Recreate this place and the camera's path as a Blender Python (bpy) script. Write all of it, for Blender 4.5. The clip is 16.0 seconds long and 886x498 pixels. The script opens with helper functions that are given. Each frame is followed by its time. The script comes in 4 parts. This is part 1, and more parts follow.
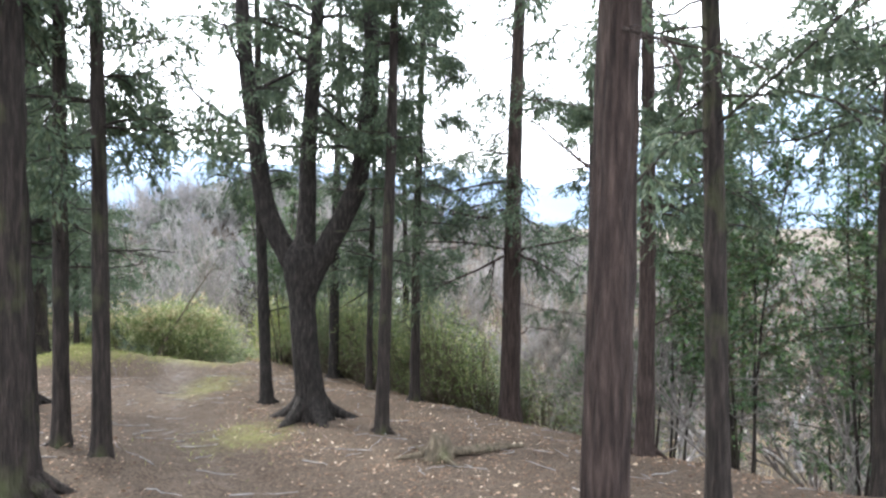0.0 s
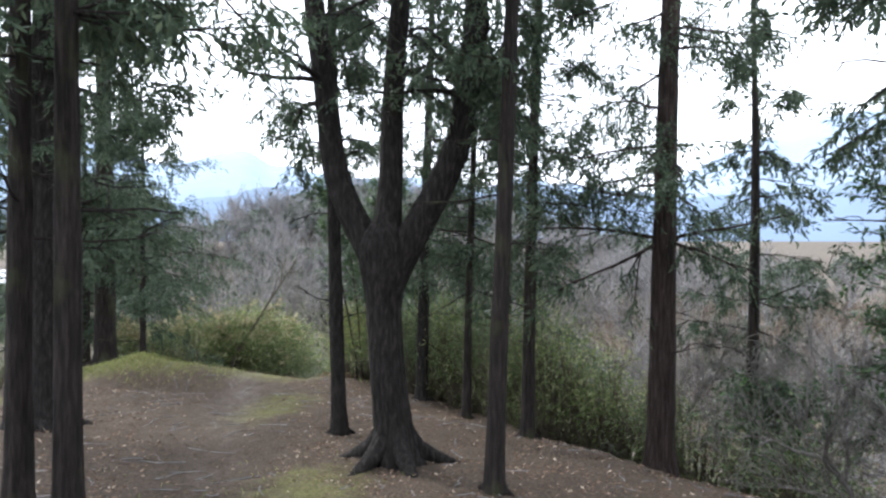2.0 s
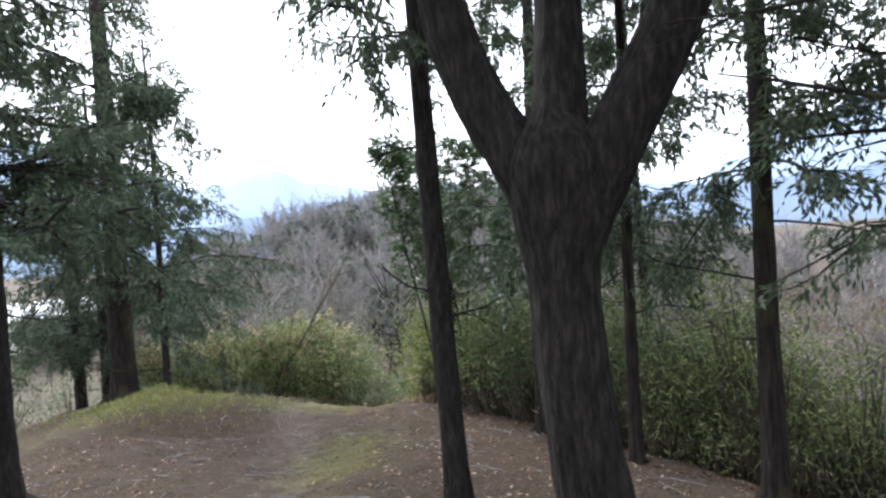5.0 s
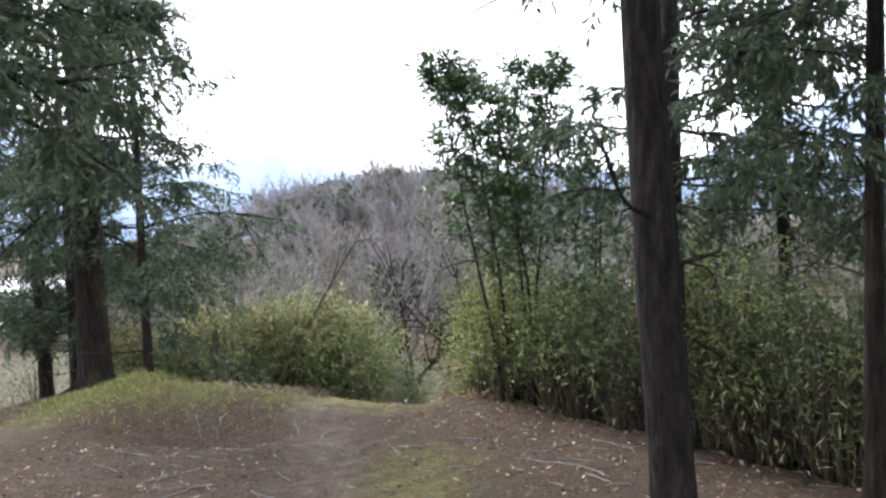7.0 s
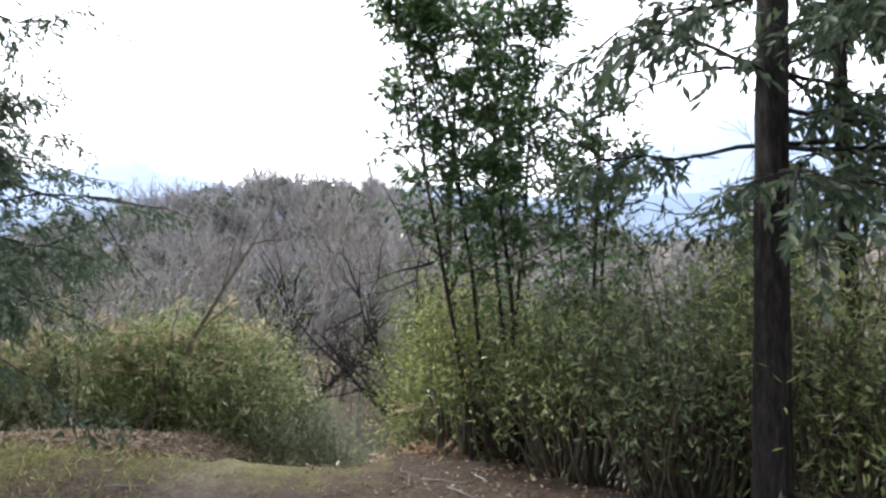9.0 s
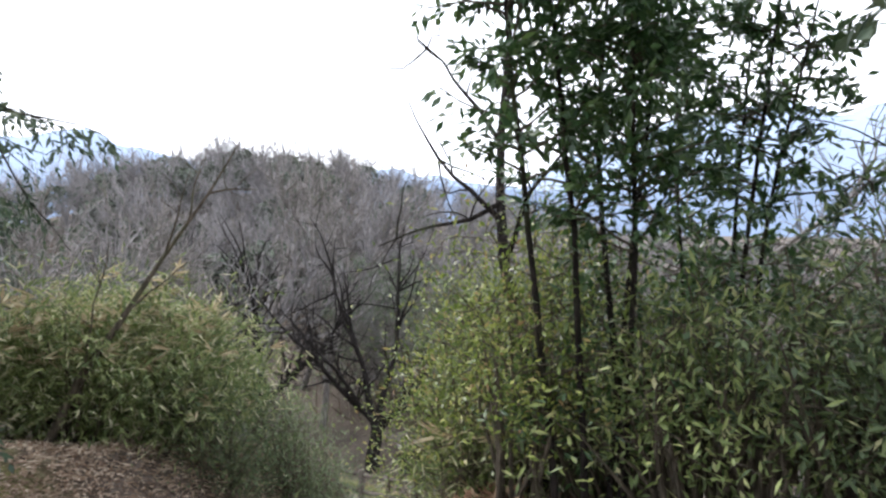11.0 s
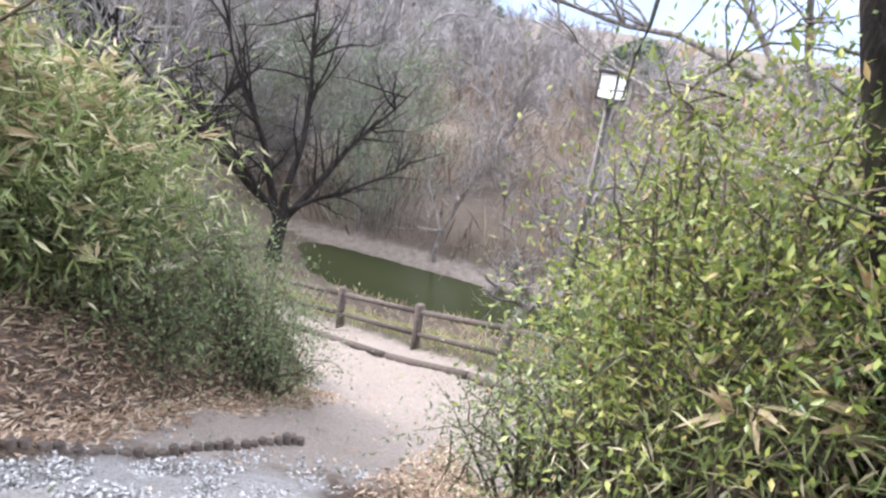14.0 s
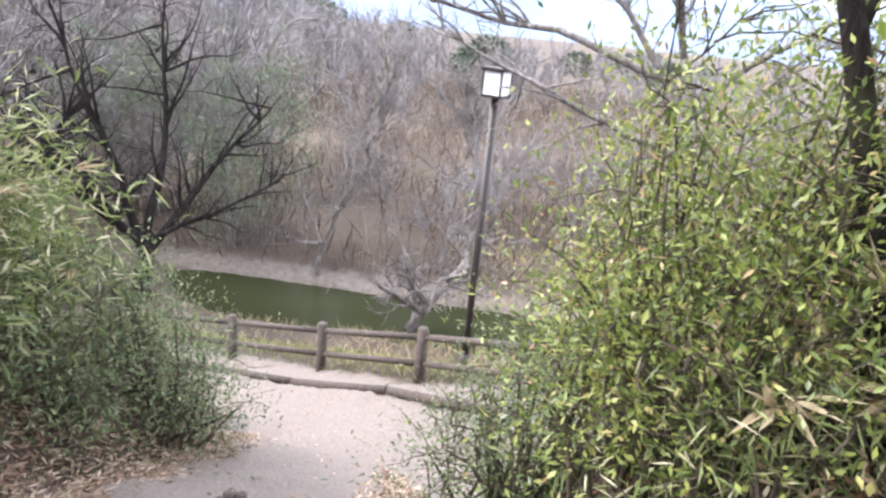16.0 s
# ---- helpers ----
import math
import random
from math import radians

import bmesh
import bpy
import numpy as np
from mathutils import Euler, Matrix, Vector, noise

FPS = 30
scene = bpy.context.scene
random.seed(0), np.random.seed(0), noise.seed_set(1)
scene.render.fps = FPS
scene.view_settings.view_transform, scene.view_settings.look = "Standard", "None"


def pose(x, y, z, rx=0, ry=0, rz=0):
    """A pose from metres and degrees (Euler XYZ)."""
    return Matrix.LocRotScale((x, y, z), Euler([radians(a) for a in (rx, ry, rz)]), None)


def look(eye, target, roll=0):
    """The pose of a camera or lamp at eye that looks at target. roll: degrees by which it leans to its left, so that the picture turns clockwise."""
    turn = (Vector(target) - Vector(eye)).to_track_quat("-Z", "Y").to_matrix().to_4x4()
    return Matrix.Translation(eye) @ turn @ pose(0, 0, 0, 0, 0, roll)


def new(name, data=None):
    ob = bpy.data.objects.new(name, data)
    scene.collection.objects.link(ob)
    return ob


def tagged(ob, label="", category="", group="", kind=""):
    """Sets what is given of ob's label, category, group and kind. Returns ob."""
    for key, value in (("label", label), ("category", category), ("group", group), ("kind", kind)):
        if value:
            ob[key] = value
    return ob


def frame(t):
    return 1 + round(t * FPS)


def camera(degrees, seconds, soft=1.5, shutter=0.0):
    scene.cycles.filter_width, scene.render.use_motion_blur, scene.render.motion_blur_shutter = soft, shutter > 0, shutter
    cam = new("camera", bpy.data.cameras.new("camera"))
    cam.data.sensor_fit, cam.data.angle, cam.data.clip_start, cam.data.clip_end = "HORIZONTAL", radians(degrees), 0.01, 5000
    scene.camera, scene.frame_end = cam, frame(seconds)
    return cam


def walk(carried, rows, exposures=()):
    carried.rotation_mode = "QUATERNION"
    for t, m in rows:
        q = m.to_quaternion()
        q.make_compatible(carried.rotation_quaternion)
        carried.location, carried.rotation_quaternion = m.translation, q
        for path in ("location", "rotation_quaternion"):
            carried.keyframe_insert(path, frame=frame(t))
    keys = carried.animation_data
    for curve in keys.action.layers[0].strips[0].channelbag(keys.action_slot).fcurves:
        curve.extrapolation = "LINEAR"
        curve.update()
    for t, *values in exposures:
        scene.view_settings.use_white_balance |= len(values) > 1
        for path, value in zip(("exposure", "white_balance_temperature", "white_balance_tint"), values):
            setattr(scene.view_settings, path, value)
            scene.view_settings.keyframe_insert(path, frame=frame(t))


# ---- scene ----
cam = camera(67.5, 16.0, soft=2.5)
PATH = [
    (0, (0.000, 0.000, 1.600), (0.000, 1.999, 1.530), 0.0),
    (0.5, (-0.077, 0.655, 1.521), (-0.032, 2.653, 1.449), -0.1),
    (1, (-0.121, 1.316, 1.415), (-0.215, 3.313, 1.386), -1.0),
    (1.5, (-0.297, 1.951, 1.300), (-0.427, 3.947, 1.305), -0.9),
    (2, (-0.499, 2.581, 1.191), (-0.753, 4.565, 1.161), -0.0),
    (2.5, (-0.797, 3.191, 1.055), (-1.142, 5.16, 1.135), 0.0),
    (3, (-1.08, 3.764, 0.981), (-1.423, 5.731, 1.11), -0.8),
    (3.5, (-1.347, 4.293, 0.904), (-1.787, 6.241, 1.018), -3.4),
    (4, (-1.562, 4.813, 0.828), (-1.974, 6.77, 0.875), -3.7),
    (4.5, (-1.758, 5.361, 0.769), (-2.052, 7.339, 0.794), -3.7),
    (5, (-2.015, 5.907, 0.721), (-2.374, 7.874, 0.713), -4.0),
    (5.2, (-2.163, 6.129, 0.709), (-2.488, 8.102, 0.646), -4.2),
    (7.3, (-3.653, 8.465, 0.315), (-3.962, 10.44, 0.262), -2.5),
    (7.5, (-3.769, 8.694, 0.296), (-4.063, 10.669, 0.197), -2.4),
    (8, (-4.041, 9.273, 0.238), (-4.308, 11.253, 0.147), -1.8),
    (8.5, (-4.299, 9.812, 0.192), (-4.39, 11.809, 0.127), -0.7),
    (8.7, (-4.375, 10.035, 0.18), (-4.406, 12.035, 0.169), -1.1),
    (10.8, (-5.018, 12.563, -0.145), (-4.788, 14.55, -0.172), 0.2),
    (11, (-5.081, 12.799, -0.149), (-4.933, 14.793, -0.204), 0.8),
    (11.5, (-5.331, 13.378, -0.198), (-5.219, 15.361, -0.429), 2.7),
    (12, (-5.497, 13.962, -0.246), (-5.553, 15.924, -0.627), 3.3),
    (12.5, (-5.749, 14.473, -0.264), (-5.676, 16.405, -0.775), 5.8),
    (13, (-5.934, 14.954, -0.312), (-5.794, 16.869, -0.874), 6.2),
    (13.5, (-6.168, 15.376, -0.375), (-5.841, 17.254, -0.981), 6.4),
    (14, (-6.307, 15.709, -0.418), (-5.729, 17.499, -1.099), 8.1),
    (14.5, (-6.392, 15.895, -0.423), (-5.434, 17.574, -0.935), 6.7),
    (15, (-6.54, 15.983, -0.429), (-5.404, 17.564, -0.887), 6.6),
    (15.5, (-6.631, 16.104, -0.469), (-5.618, 17.738, -1.02), 5.3),
    (16, (-6.677, 16.132, -0.476), (-5.725, 17.775, -1.105), 5.7),
]
EXPOSURES = [(0, 1.75, 6250, 8), (1.0, 1.3, 6100, 8), (2.0, 1.0, 6000, 8), (3, 0.8, 5950, 8), (5, 0.95, 6100, 10), (8, 1.05, 6250, 12), (11, 0.8, 6200, 12), (11.5, 1.05, 6200, 12), (12.5, 1.45, 6200, 14), (13.5, 1.65, 6150, 16), (16, 1.65, 6150, 18)]
walk(cam, [(t, look(eye, target, roll)) for t, eye, target, roll in PATH], EXPOSURES)

# ---- sky, sun ----
SUN_AZ, SUN_EL = radians(-50), radians(42)      # azimuth from +y towards +x
world = bpy.data.worlds.new("overcast_sky")
scene.world = world
world.use_nodes = True
wn, wl = world.node_tree.nodes, world.node_tree.links
wn.clear()
sky = wn.new("ShaderNodeTexSky")
sky.sky_type, sky.sun_disc = "NISHITA", False
sky.sun_elevation, sky.sun_rotation = SUN_EL, SUN_AZ
sky.air_density, sky.dust_density = 1.0, 4.0
cloud = wn.new("ShaderNodeTexNoise")
cloud.inputs["Scale"].default_value, cloud.inputs["Detail"].default_value = 2.2, 5.0
ramp = wn.new("ShaderNodeMapRange")
ramp.inputs["From Min"].default_value, ramp.inputs["From Max"].default_value = 0.25, 0.6
ramp.inputs["To Min"].default_value, ramp.inputs["To Max"].default_value = 0.7, 0.97
mixw = wn.new("ShaderNodeMix")
mixw.data_type = "RGBA"
mixw.inputs["B"].default_value = (14.0, 14.3, 15.0, 1)
wl.new(cloud.outputs["Fac"], ramp.inputs["Value"])
wl.new(ramp.outputs["Result"], mixw.inputs["Factor"])
wl.new(sky.outputs["Color"], mixw.inputs["A"])
bgn = wn.new("ShaderNodeBackground")
bgn.inputs["Strength"].default_value = 0.12
wout = wn.new("ShaderNodeOutputWorld")
wl.new(mixw.outputs["Result"], bgn.inputs["Color"])
wl.new(bgn.outputs["Background"], wout.inputs["Surface"])

sun = new("sun", bpy.data.lights.new("sun", "SUN"))
sun.data.energy, sun.data.angle, sun.data.color = 2.4, radians(10), (1.0, 0.95, 0.87)
sun_dir = Vector((math.sin(SUN_AZ) * math.cos(SUN_EL), math.cos(SUN_AZ) * math.cos(SUN_EL), math.sin(SUN_EL)))
sun.matrix_world = look(sun_dir * 60, (0, 0, 0))


# ---- materials ----
def material(name):
    m = bpy.data.materials.new(name)
    m.use_nodes = True
    nt = m.node_tree
    return m, nt, nt.nodes["Principled BSDF"]


def node(nt, kind, **values):
    n = nt.nodes.new(kind)
    for key, v in values.items():
        n.inputs[key.replace("_", " ")].default_value = v
    return n


def ramp_node(nt, source, stops):
    r = nt.nodes.new("ShaderNodeValToRGB")
    while len(r.color_ramp.elements) < len(stops):
        r.color_ramp.elements.new(0.5)
    for e, (p, c) in zip(r.color_ramp.elements, stops):
        e.position, e.color = p, (*c, 1)
    nt.links.new(source, r.inputs["Fac"])
    return r.outputs["Color"]


def mix_colour(nt, fac, a, b, blend="MIX"):
    m = nt.nodes.new("ShaderNodeMix")
    m.data_type, m.blend_type = "RGBA", blend
    for sock, v in ((m.inputs["Factor"], fac), (m.inputs["A"], a), (m.inputs["B"], b)):
        if isinstance(v, (int, float)):
            sock.default_value = v
        elif isinstance(v, tuple):
            sock.default_value = (*v, 1)
        else:
            nt.links.new(v, sock)
    return m.outputs["Result"]


def coords(nt, scale=(1, 1, 1)):
    tc = nt.nodes.new("ShaderNodeTexCoord")
    mp = nt.nodes.new("ShaderNodeMapping")
    mp.inputs["Scale"].default_value = scale
    nt.links.new(tc.outputs["Object"], mp.inputs["Vector"])
    return mp.outputs["Vector"]


def noise_fac(nt, vec, scale, detail=4.0, rough=0.55):
    n = node(nt, "ShaderNodeTexNoise", Scale=scale, Detail=detail, Roughness=rough)
    nt.links.new(vec, n.inputs["Vector"])
    return n.outputs["Fac"]


def bump(nt, bsdf, height, strength, distance):
    b = node(nt, "ShaderNodeBump", Strength=strength, Distance=distance)
    nt.links.new(height, b.inputs["Height"])
    nt.links.new(b.outputs["Normal"], bsdf.inputs["Normal"])


def bark_material(name, dark, light, moss=(0.07, 0.08, 0.035), moss_at=0.66, streak=(34, 34, 3.8)):
    m, nt, b = material(name)
    v = coords(nt, streak)
    wob = node(nt, "ShaderNodeTexNoise", Scale=0.35, Detail=2.0)
    nt.links.new(v, wob.inputs["Vector"])
    v = mix_colour(nt, 0.12, v, wob.outputs["Color"], "ADD")
    f = noise_fac(nt, v, 1.0, 6.0, 0.65)
    c = ramp_node(nt, f, ((0.36, dark), (0.54, tuple(0.65 * a + 0.35 * k for a, k in zip(dark, light))), (0.7, light)))
    big = noise_fac(nt, coords(nt, (1, 1, 0.6)), 2.6, 4.0)
    sel = nt.nodes.new("ShaderNodeMapRange")
    sel.inputs["From Min"].default_value, sel.inputs["From Max"].default_value = moss_at - 0.12, moss_at + 0.1
    nt.links.new(big, sel.inputs["Value"])
    c = mix_colour(nt, sel.outputs["Result"], c, moss)
    nt.links.new(c, b.inputs["Base Color"])
    b.inputs["Roughness"].default_value = 0.9
    b.inputs["Specular IOR Level"].default_value = 0.2
    bump(nt, b, f, 1.0, 0.08)
    return m


def leaf_material(name, colours, rough=0.5, through_light=0.3, spec=0.4):
    m, nt, b = material(name)
    g = nt.nodes.new("ShaderNodeNewGeometry")
    c = ramp_node(nt, g.outputs["Random Per Island"], colours)
    f = noise_fac(nt, coords(nt), 1.3, 3.0)
    c = mix_colour(nt, f, c, mix_colour(nt, 1.0, c, (0.6, 0.62, 0.6), "MULTIPLY"))
    nt.links.new(c, b.inputs["Base Color"])
    b.inputs["Roughness"].default_value = rough
    b.inputs["Specular IOR Level"].default_value = spec
    t = nt.nodes.new("ShaderNodeBsdfTranslucent")
    nt.links.new(c, t.inputs["Color"])
    mx = nt.nodes.new("ShaderNodeMixShader")
    mx.inputs["Fac"].default_value = through_light
    out = nt.nodes["Material Output"]
    nt.links.new(b.outputs["BSDF"], mx.inputs[1])
    nt.links.new(t.outputs["BSDF"], mx.inputs[2])
    nt.links.new(mx.outputs["Shader"], out.inputs["Surface"])
    return m


def plain_material(name, colour, rough=0.8, grain=14.0, spread=0.3, metal=0.0):
    m, nt, b = material(name)
    f = noise_fac(nt, coords(nt), grain, 5.0)
    lo, hi = tuple(c * (1 - spread) for c in colour), tuple(min(1, c * (1 + spread)) for c in colour)
    nt.links.new(ramp_node(nt, f, ((0.3, lo), (0.7, hi))), b.inputs["Base Color"])
    b.inputs["Roughness"].default_value, b.inputs["Metallic"].default_value = rough, metal
    bump(nt, b, f, 0.35, 0.01)
    return m


BARK = bark_material("cedar_bark", (0.012, 0.0095, 0.0085), (0.058, 0.045, 0.04))
BARK_RED = bark_material("red_cedar_bark", (0.018, 0.012, 0.011), (0.088, 0.062, 0.054), moss_at=0.8)
BARK_DARK = bark_material("dark_furrowed_bark", (0.009, 0.0075, 0.007), (0.052, 0.044, 0.04), moss_at=0.8, streak=(28, 28, 6.5))
BARK_GREY = bark_material("grey_branch_bark", (0.12, 0.108, 0.1), (0.4, 0.37, 0.35), moss=(0.16, 0.16, 0.11), streak=(14, 14, 4))
TWIG_FAR = bark_material("far_twig_bark", (0.13, 0.123, 0.122), (0.34, 0.325, 0.325), moss=(0.2, 0.175, 0.16), streak=(5, 5, 2))
STEM = bark_material("shrub_stem_bark", (0.06, 0.049, 0.036), (0.2, 0.165, 0.12), streak=(20, 20, 5))
NEEDLE = leaf_material("cedar_needles", ((0.0, (0.045, 0.068, 0.045)), (0.6, (0.075, 0.11, 0.066)), (1.0, (0.12, 0.15, 0.085))), 0.6, 0.35, 0.3)
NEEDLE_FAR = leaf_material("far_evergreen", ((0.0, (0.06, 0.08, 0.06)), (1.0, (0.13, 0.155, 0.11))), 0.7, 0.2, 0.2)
GLOSSY = leaf_material("glossy_evergreen_leaf", ((0.0, (0.028, 0.065, 0.024)), (0.6, (0.06, 0.12, 0.04)), (1.0, (0.13, 0.2, 0.065))), 0.35, 0.3, 0.5)
LIME = leaf_material("yellow_green_leaf", ((0.0, (0.08, 0.12, 0.028)), (0.55, (0.21, 0.27, 0.055)), (0.88, (0.38, 0.41, 0.11)), (0.96, (0.46, 0.36, 0.16)), (1.0, (0.3, 0.17, 0.08))), 0.38, 0.4, 0.5)
BAMBOO = leaf_material("bamboo_leaf", ((0.0, (0.08, 0.115, 0.035)), (0.5, (0.18, 0.23, 0.075)), (0.82, (0.33, 0.36, 0.15)), (0.93, (0.52, 0.49, 0.31)), (1.0, (0.68, 0.63, 0.46))), 0.5, 0.35, 0.4)
SHRUB = leaf_material("dull_shrub_leaf", ((0.0, (0.065, 0.095, 0.045)), (0.6, (0.13, 0.18, 0.075)), (1.0, (0.25, 0.29, 0.13))), 0.45, 0.3, 0.4)
HEDGE = leaf_material("hedge_leaf", ((0.0, (0.085, 0.12, 0.04)), (0.55, (0.19, 0.245, 0.075)), (0.88, (0.34, 0.38, 0.14)), (1.0, (0.48, 0.44, 0.25))), 0.45, 0.35, 0.4)
WILLOW = leaf_material("grey_green_leaf", ((0.0, (0.11, 0.145, 0.085)), (1.0, (0.24, 0.29, 0.19))), 0.6, 0.3, 0.2)
STRAW = leaf_material("dry_straw", ((0.0, (0.3, 0.22, 0.12)), (1.0, (0.62, 0.53, 0.36))), 0.7, 0.35, 0.2)
GRASS = leaf_material("pale_grass", ((0.0, (0.12, 0.15, 0.04)), (0.6, (0.26, 0.29, 0.09)), (1.0, (0.5, 0.45, 0.22))), 0.6, 0.3, 0.2)
LITTER = leaf_material("fallen_leaf", ((0.0, (0.07, 0.042, 0.028)), (0.5, (0.17, 0.105, 0.07)), (0.9, (0.3, 0.2, 0.14)), (1.0, (0.55, 0.45, 0.36))), 0.75, 0.1, 0.2)
LITTER_PALE = leaf_material("pale_fallen_leaf", ((0.0, (0.16, 0.1, 0.07)), (0.5, (0.34, 0.24, 0.17)), (1.0, (0.62, 0.51, 0.4))), 0.75, 0.1, 0.2)
LITTER_RED = leaf_material("reddish_fallen_leaf", ((0.0, (0.13, 0.07, 0.04)), (0.5, (0.3, 0.17, 0.1)), (1.0, (0.55, 0.4, 0.28))), 0.75, 0.1, 0.2)
TIMBER = plain_material("weathered_timber", (0.062, 0.048, 0.04), 0.85, 18.0, 0.45)
PEBBLE = leaf_material("grey_gravel", ((0.0, (0.22, 0.22, 0.22)), (0.6, (0.38, 0.38, 0.385)), (1.0, (0.6, 0.6, 0.61))), 0.85, 0.0, 0.2)
METAL_BROWN = plain_material("brown_painted_metal", (0.022, 0.016, 0.014), 0.5, 30.0, 0.15)
LANTERN = plain_material("frosted_pane", (0.78, 0.8, 0.8), 0.35, 8.0, 0.05)
ROOFING = plain_material("far_roof", (0.5, 0.5, 0.53), 0.6, 1.0, 0.1)
PLASTER = plain_material("far_plaster", (0.72, 0.72, 0.72), 0.8, 1.0, 0.1)
GLASS_FAR = plain_material("far_window_glass", (0.09, 0.11, 0.13), 0.15, 1.0, 0.1)


def ground_material():
    m, nt, b = material("forest_floor")
    v = coords(nt)
    fine = noise_fac(nt, v, 34.0, 6.0, 0.7)
    mid = noise_fac(nt, v, 5.0, 5.0, 0.6)
    big = noise_fac(nt, v, 0.9, 4.0, 0.6)
    soil = ramp_node(nt, fine, ((0.28, (0.036, 0.027, 0.023)), (0.5, (0.1, 0.078, 0.06)), (0.74, (0.21, 0.17, 0.132))))
    soil = mix_colour(nt, mid, soil, mix_colour(nt, 1.0, soil, (0.72, 0.66, 0.64), "MULTIPLY"))
    moss = ramp_node(nt, fine, ((0.3, (0.085, 0.085, 0.03)), (0.7, (0.25, 0.24, 0.1))))
    path = ramp_node(nt, fine, ((0.3, (0.13, 0.105, 0.09)), (0.7, (0.26, 0.22, 0.19))))
    sand = ramp_node(nt, fine, ((0.3, (0.19, 0.165, 0.145)), (0.7, (0.33, 0.295, 0.265))))
    gravel = ramp_node(nt, noise_fac(nt, v, 60.0, 4.0, 0.7), ((0.3, (0.18, 0.18, 0.18)), (0.7, (0.4, 0.4, 0.4))))
    far = ramp_node(nt, noise_fac(nt, v, 0.35, 6.0, 0.65), ((0.3, (0.07, 0.058, 0.048)), (0.7, (0.15, 0.125, 0.1))))
    c = soil
    for name, col in (("far", far), ("moss", moss), ("trod", path), ("sand", sand), ("gravel", gravel)):
        a = nt.nodes.new("ShaderNodeAttribute")
        a.attribute_name = name
        s = nt.nodes.new("ShaderNodeMath")
        s.operation = "MULTIPLY_ADD"
        nt.links.new(a.outputs["Fac"], s.inputs[0])
        s.inputs[1].default_value = 2.2
        w = nt.nodes.new("ShaderNodeMath")
        w.operation = "MULTIPLY_ADD"
        nt.links.new(mid, w.inputs[0])
        w.inputs[1].default_value, w.inputs[2].default_value = 2.0, -1.65
        nt.links.new(w.outputs[0], s.inputs[2])
        s.use_clamp = True
        gate = nt.nodes.new("ShaderNodeMath")
        gate.operation, gate.use_clamp = "MULTIPLY", True
        edge = nt.nodes.new("ShaderNodeMath")
        edge.operation, edge.use_clamp = "MULTIPLY", True
        nt.links.new(a.outputs["Fac"], edge.inputs[0])
        edge.inputs[1].default_value = 4.0
        nt.links.new(s.outputs[0], gate.inputs[0])
        nt.links.new(edge.outputs[0], gate.inputs[1])
        c = mix_colour(nt, gate.outputs[0], c, col)
    c = mix_colour(nt, big, c, mix_colour(nt, 1.0, c, (0.82, 0.8, 0.78), "MULTIPLY"))
    nt.links.new(c, b.inputs["Base Color"])
    b.inputs["Roughness"].default_value = 0.95
    b.inputs["Specular IOR Level"].default_value = 0.15
    rel = nt.nodes.new("ShaderNodeMath")
    rel.operation = "MULTIPLY_ADD"
    nt.links.new(mid, rel.inputs[0])
    rel.inputs[1].default_value = 1.6
    nt.links.new(fine, rel.inputs[2])
    bump(nt, b, rel.outputs[0], 0.9, 0.05)
    return m


GROUND = ground_material()


# ---- mesh helpers ----
rng = np.random.default_rng(7)


def mesh_data(name, verts, faces, mat, smooth=False):
    me = bpy.data.meshes.new(name)
    verts = np.asarray(verts, dtype=np.float32)
    faces = np.asarray(faces, dtype=np.int32)
    k = faces.shape[1]
    me.vertices.add(len(verts))
    me.vertices.foreach_set("co", verts.ravel())
    me.loops.add(faces.size)
    me.loops.foreach_set("vertex_index", faces.ravel())
    me.polygons.add(len(faces))
    me.polygons.foreach_set("loop_start", np.arange(0, faces.size, k, dtype=np.int32))
    me.polygons.foreach_set("use_smooth", np.full(len(faces), smooth))
    me.update(calc_edges=True)
    me.validate()
    me.materials.append(mat)
    return me


def part(name, data, parent=None, label="", at=None):
    ob = new(name, data)
    if parent is not None:
        ob.parent = parent
    if at is not None:
        ob.matrix_basis = at
    return tagged(ob, label)


def bm_mesh(name, bm, mat):
    me = bpy.data.meshes.new(name)
    bm.to_mesh(me)
    bm.free()
    me.materials.append(mat)
    return me


